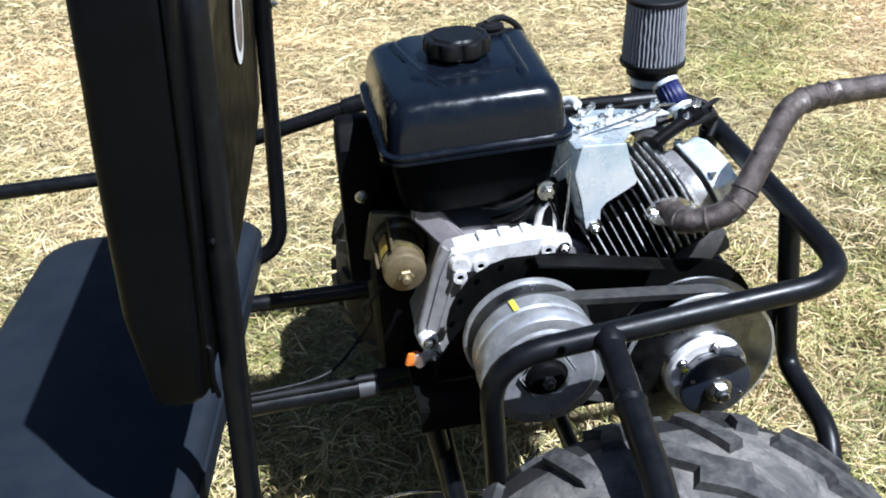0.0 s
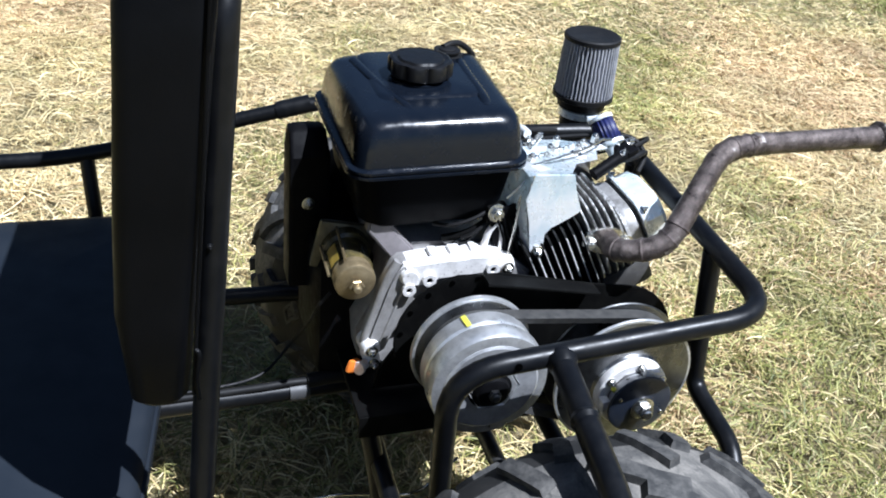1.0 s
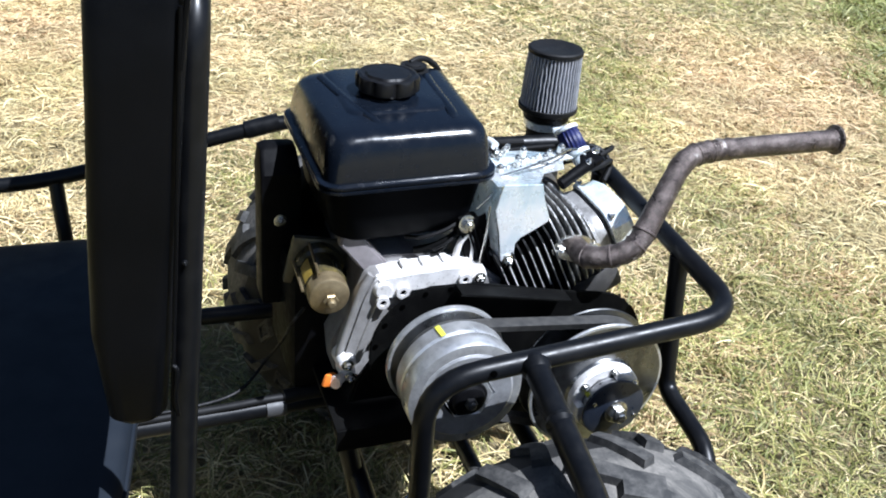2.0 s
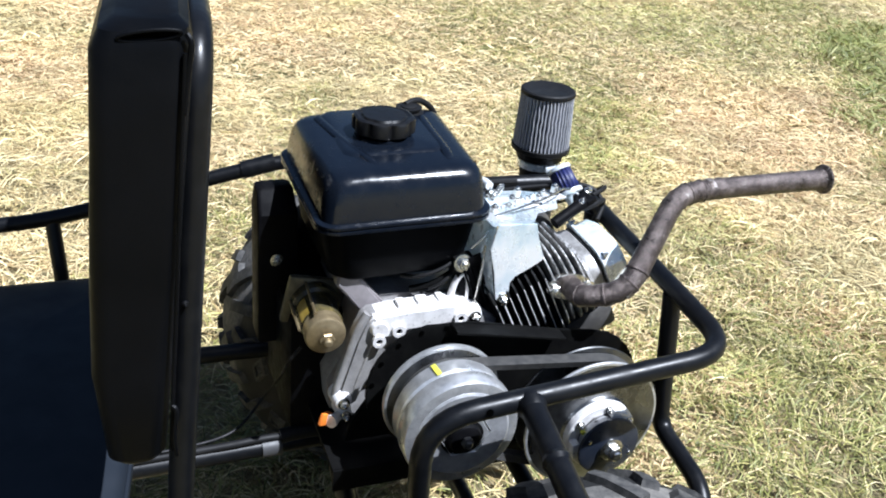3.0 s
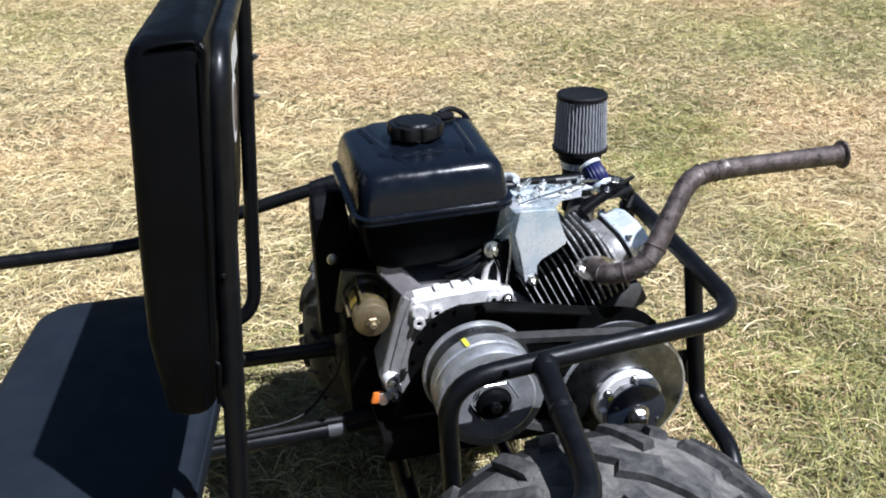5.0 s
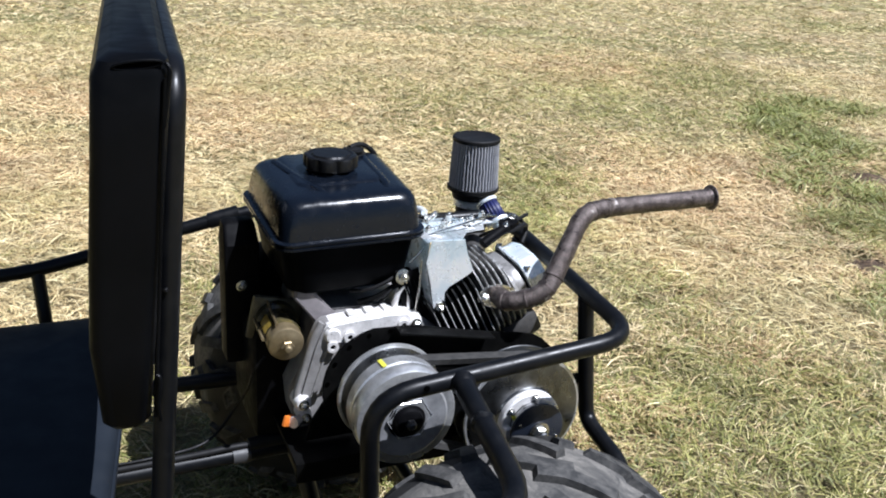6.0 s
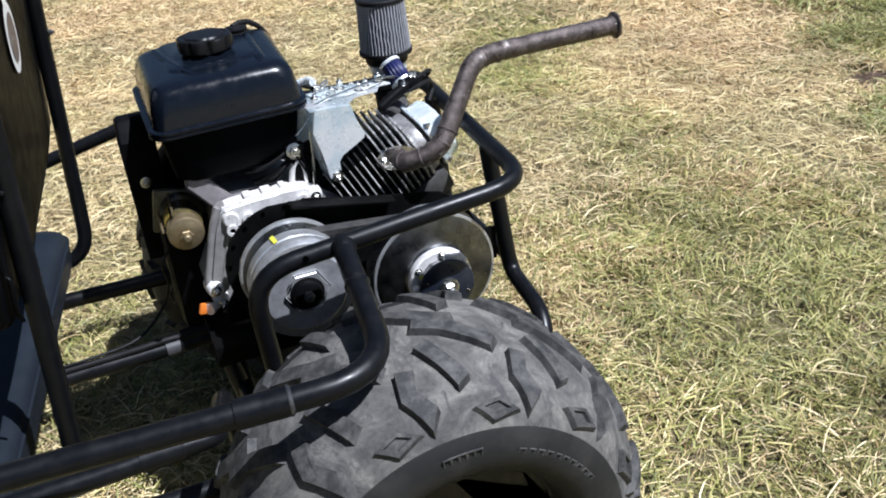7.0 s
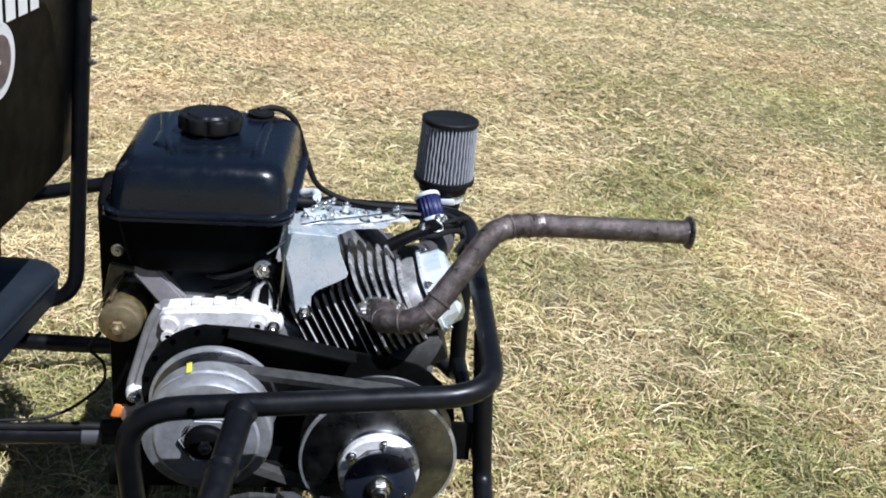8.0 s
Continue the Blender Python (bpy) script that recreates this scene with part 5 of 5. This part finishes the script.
part("shaft_nut", joined(lathe([(0.017, -0.0035), (0.017, -0.0065), (0.012, -0.0075)], VN, (0, 1, 0), 24), hexagon(VN + Vector((0, -0.0065, 0)), 0.0118, 0.009), lathe([(0.0078, 0), (0.0078, 0.006), (0.006, 0.0075), (0.0, 0.0075)], VN + Vector((0, -0.0150, 0)), (0, -1, 0), 20)), BOLT, driven, "bright shaft nut", 0.4)


def belt_run(c0, r0, c1, r1, y, w, t):
    """A flat belt round two pulleys."""
    dx, dz = c1[0] - c0[0], c1[1] - c0[1]
    dist = math.hypot(dx, dz)
    base = math.atan2(dz, dx)
    off = math.acos((r0 - r1) / dist)
    pts = []
    for k in range(25):
        a = base + off + (math.tau - 2 * off) * k / 24
        pts.append((c0[0] + r0 * math.cos(a), c0[1] + r0 * math.sin(a), math.cos(a), math.sin(a)))
    for k in range(25):
        a = base - off + 2 * off * k / 24
        pts.append((c1[0] + r1 * math.cos(a), c1[1] + r1 * math.sin(a), math.cos(a), math.sin(a)))
    bm = bmesh.new()
    rings = []
    for x, z, nx, nz in pts:
        rings.append([bm.verts.new((x + nx * a, y + b, z + nz * a)) for a, b in ((0, -w / 2), (0, w / 2), (-t, w * 0.36), (-t, -w * 0.36))])
    for r, q in zip(rings, rings[1:] + rings[:1]):
        for k in range(4):
            bm.faces.new((r[k], r[(k + 1) % 4], q[(k + 1) % 4], q[k]))
    bmesh.ops.recalc_face_normals(bm, faces=bm.faces)
    return bm


part("belt", belt_run((0.004, 0.516), 0.066, (0.216, 0.464), 0.094, 0.076, 0.020, 0.010), BELT, drive, "black rubber drive belt")
part("front_bracket", box((0.325, 0.10, 0.46), (0.04, 0.006, 0.06), 0.002), PLATE_PAINT, drive)

# ---- exhaust ----
exhaust = thing("exhaust_pipe", (0.21, 0.17, 0.60), "bent rusty brown exhaust pipe with flared open end", "exhaust pipe")
line = rounded([(0.2190, 0.170, 0.617), (0.2080, 0.1290, 0.624), (0.2590, 0.0940, 0.645), (0.3490, 0.150, 0.757), (0.403, 0.159, 0.759), (0.610, 0.162, 0.760)], 0.036, 9)
radii = [0.0155 + 0.0007 * math.sin(k * 2.3) for k in range(len(line))]
part("pipe", sweep(line + [Vector((0.605, 0.162, 0.760)), Vector((0.58, 0.1615, 0.760))], radii + [0.0125, 0.0125], 24, False), RUST, exhaust)
part("flared_end", lathe([(0.0158, 0), (0.0165, 0.006), (0.0215, 0.009), (0.0222, 0.0115), (0.0205, 0.012), (0.0125, 0.004), (0.0125, -0.02)], (0.600, 0.162, 0.760), (1, 0, 0), 32), RUST, exhaust, "flared pipe end")
part("flange", slab([(0.216 + 0.036 * math.cos(a), 0.617 + 0.021 * math.sin(a) - 0.004 * math.cos(a)) for a in (math.tau * k / 28 for k in range(28))], 0.166, 0.173, 0.001), BOLT, exhaust, "bright exhaust flange")
bolt("bolt", (0.188, 0.166, 0.620), exhaust, 0.0075, 0.009)
bolt("bolt", (0.245, 0.166, 0.613), exhaust, 0.0075, 0.009)
for k, r in ((5, 0.0010), (11, 0.0006), (17, 0.0006), (20, 0.0016), (28, 0.0008), (33, 0.0005)):
    a, b = line[k], line[k].lerp(line[k + 1], min(1.0, 0.005 / (line[k + 1] - line[k]).length))
    part("weld_bead", sweep([a, a.lerp(b, 0.3), a.lerp(b, 0.7), b], [0.0150, 0.0161 + r, 0.0161 + r, 0.0150], 24), RUST, exhaust, "thin weld bead")


def scrape(k, a0, a1, length):
    """A bare patch lying on the pipe."""
    d = (line[k + 1] - line[k]).normalized()
    s = Vector((0, 0, 1)).cross(d).normalized()
    u = d.cross(s)
    rows = []
    for i in range(4):
        p = line[k] + d * length * i / 3
        rows.append([p + (s * math.cos(radians(a)) + u * math.sin(radians(a))) * 0.0163 for a in np.linspace(a0 + 6 * (i % 2), a1 - 5 * (i % 3), 6)])
    return sheet(rows, 0.0003)


part("bare_patch", scrape(15, 185, 245, 0.011), SCRAPED, exhaust, "scraped bare metal patch")
part("bare_patch", scrape(12, 200, 235, 0.007), SCRAPED, exhaust, "scraped bare metal patch")
part("bare_patch", scrape(35, 55, 150, 0.009), SCRAPED, exhaust, "scraped bare metal patch")

# ---- air filters ----
af = thing("air_filter", (0.333, 0.515, 0.60), "grey pleated cone air filter with black rubber ends", "air filter")
FC = Vector((0.329, 0.527, -0.002))


def pleated(r0, z0, r1, z1, count, deep):
    """A sleeve of narrow, slightly wavy pleats with deep valleys."""
    bm = bmesh.new()
    rows = []
    for j in range(13):
        f = j / 12
        row = []
        for k in range(count * 5):
            fold, step = divmod(k, 5)
            wave = 0.07 * math.sin(21 * f + 1.1 * fold) + 0.22 * noise.noise((fold * 0.7, f * 8, 2.0))
            a = math.tau * (fold + (0.0, 0.16, 0.34, 0.52, 0.76)[step] + wave * min(1, 6 * f, 6 - 6 * f)) / count
            r = (r0 + (r1 - r0) * f) * ((1.0 - deep * 0.35, 0.995, 1.0, 0.985, 1.0 - deep)[step])
            row.append(bm.verts.new(FC + Vector((r * math.cos(a), r * math.sin(a), z0 + (z1 - z0) * f))))
        rows.append(row)
    n = count * 5
    for p, q in zip(rows, rows[1:]):
        for k in range(n):
            bm.faces.new((p[k], p[(k + 1) % n], q[(k + 1) % n], q[k]))
    return bm


part("element", pleated(0.0492, 0.688, 0.0455, 0.782, 46, 0.24), GAUZE, af, "grey pleated gauze", 0.5)
part("top_cap", lathe([(0.0, 0.7870), (0.030, 0.7870), (0.033, 0.7880), (0.044, 0.7880), (0.0468, 0.7860), (0.0470, 0.7805), (0.0445, 0.7785)][::-1], FC, (0, 0, 1), 48), BLACK_RUBBER, af)
part("base_ring", lathe([(0.030, 0.663), (0.040, 0.664), (0.042, 0.676), (0.0512, 0.681), (0.0512, 0.688), (0.046, 0.690)], FC, (0, 0, 1), 48), BLACK_RUBBER, af)
part("clamp", joined(lathe([(0.0345, 0.648), (0.0372, 0.649), (0.0372, 0.661), (0.0345, 0.662)], FC, (0, 0, 1), 40), box(FC + Vector((0.004, -0.041, 0.657)), (0.024, 0.012, 0.010), 0.003)), ZINC, af, "steel hose clamp")
part("neck", lathe([(0.030, 0.560), (0.031, 0.60), (0.033, 0.602), (0.033, 0.610), (0.030, 0.612), (0.032, 0.642), (0.034, 0.670)], FC, (0, 0, 1), 40), BLACK_RUBBER, af)
part("intake", tube([(0.333, 0.515, 0.575), (0.31, 0.47, 0.56), (0.26, 0.36, 0.60)], 0.026, 0.03), DARKCAST, af, "cast intake elbow")

bf = thing("breather_filter", (0.287, 0.352, 0.66), "small blue pleated breather filter with chrome ends", "breather filter")
BC, BA = Vector((0.296, 0.340, 0.674)), Vector((-0.22, 0.55, 0.58))
part("element", lathe([(0.0195, 0.008), (0.0180, 0.044)], BC, BA, 72, lambda k, h: (1.0, 1.0, 0.95, 0.80)[k % 4]), BLUE, bf, "blue pleated gauze", 2.0)
part("top_cap", lathe([(0.0190, 0.043), (0.0200, 0.045), (0.0190, 0.049), (0.012, 0.051), (0.0, 0.051)], BC, BA, 32), ZINC, bf, "chrome cap")
part("base_ring", lathe([(0.010, -0.016), (0.012, 0.0), (0.0205, 0.002), (0.0212, 0.004), (0.0212, 0.008), (0.019, 0.009)], BC, BA, 32), ZINC, bf, "chrome base")

# ---- loose cable ----
part("cable_strand", sweep(catmull([(-0.40, 0.10, 0.22), (-0.22, 0.165, 0.195), (-0.15, 0.163, 0.207), (-0.085, 0.16, 0.20), (-0.02, 0.17, 0.18), (0.05, 0.19, 0.22)]), 0.0024, 8), BOLT, frame_thing, "thin pale steel brake cable")
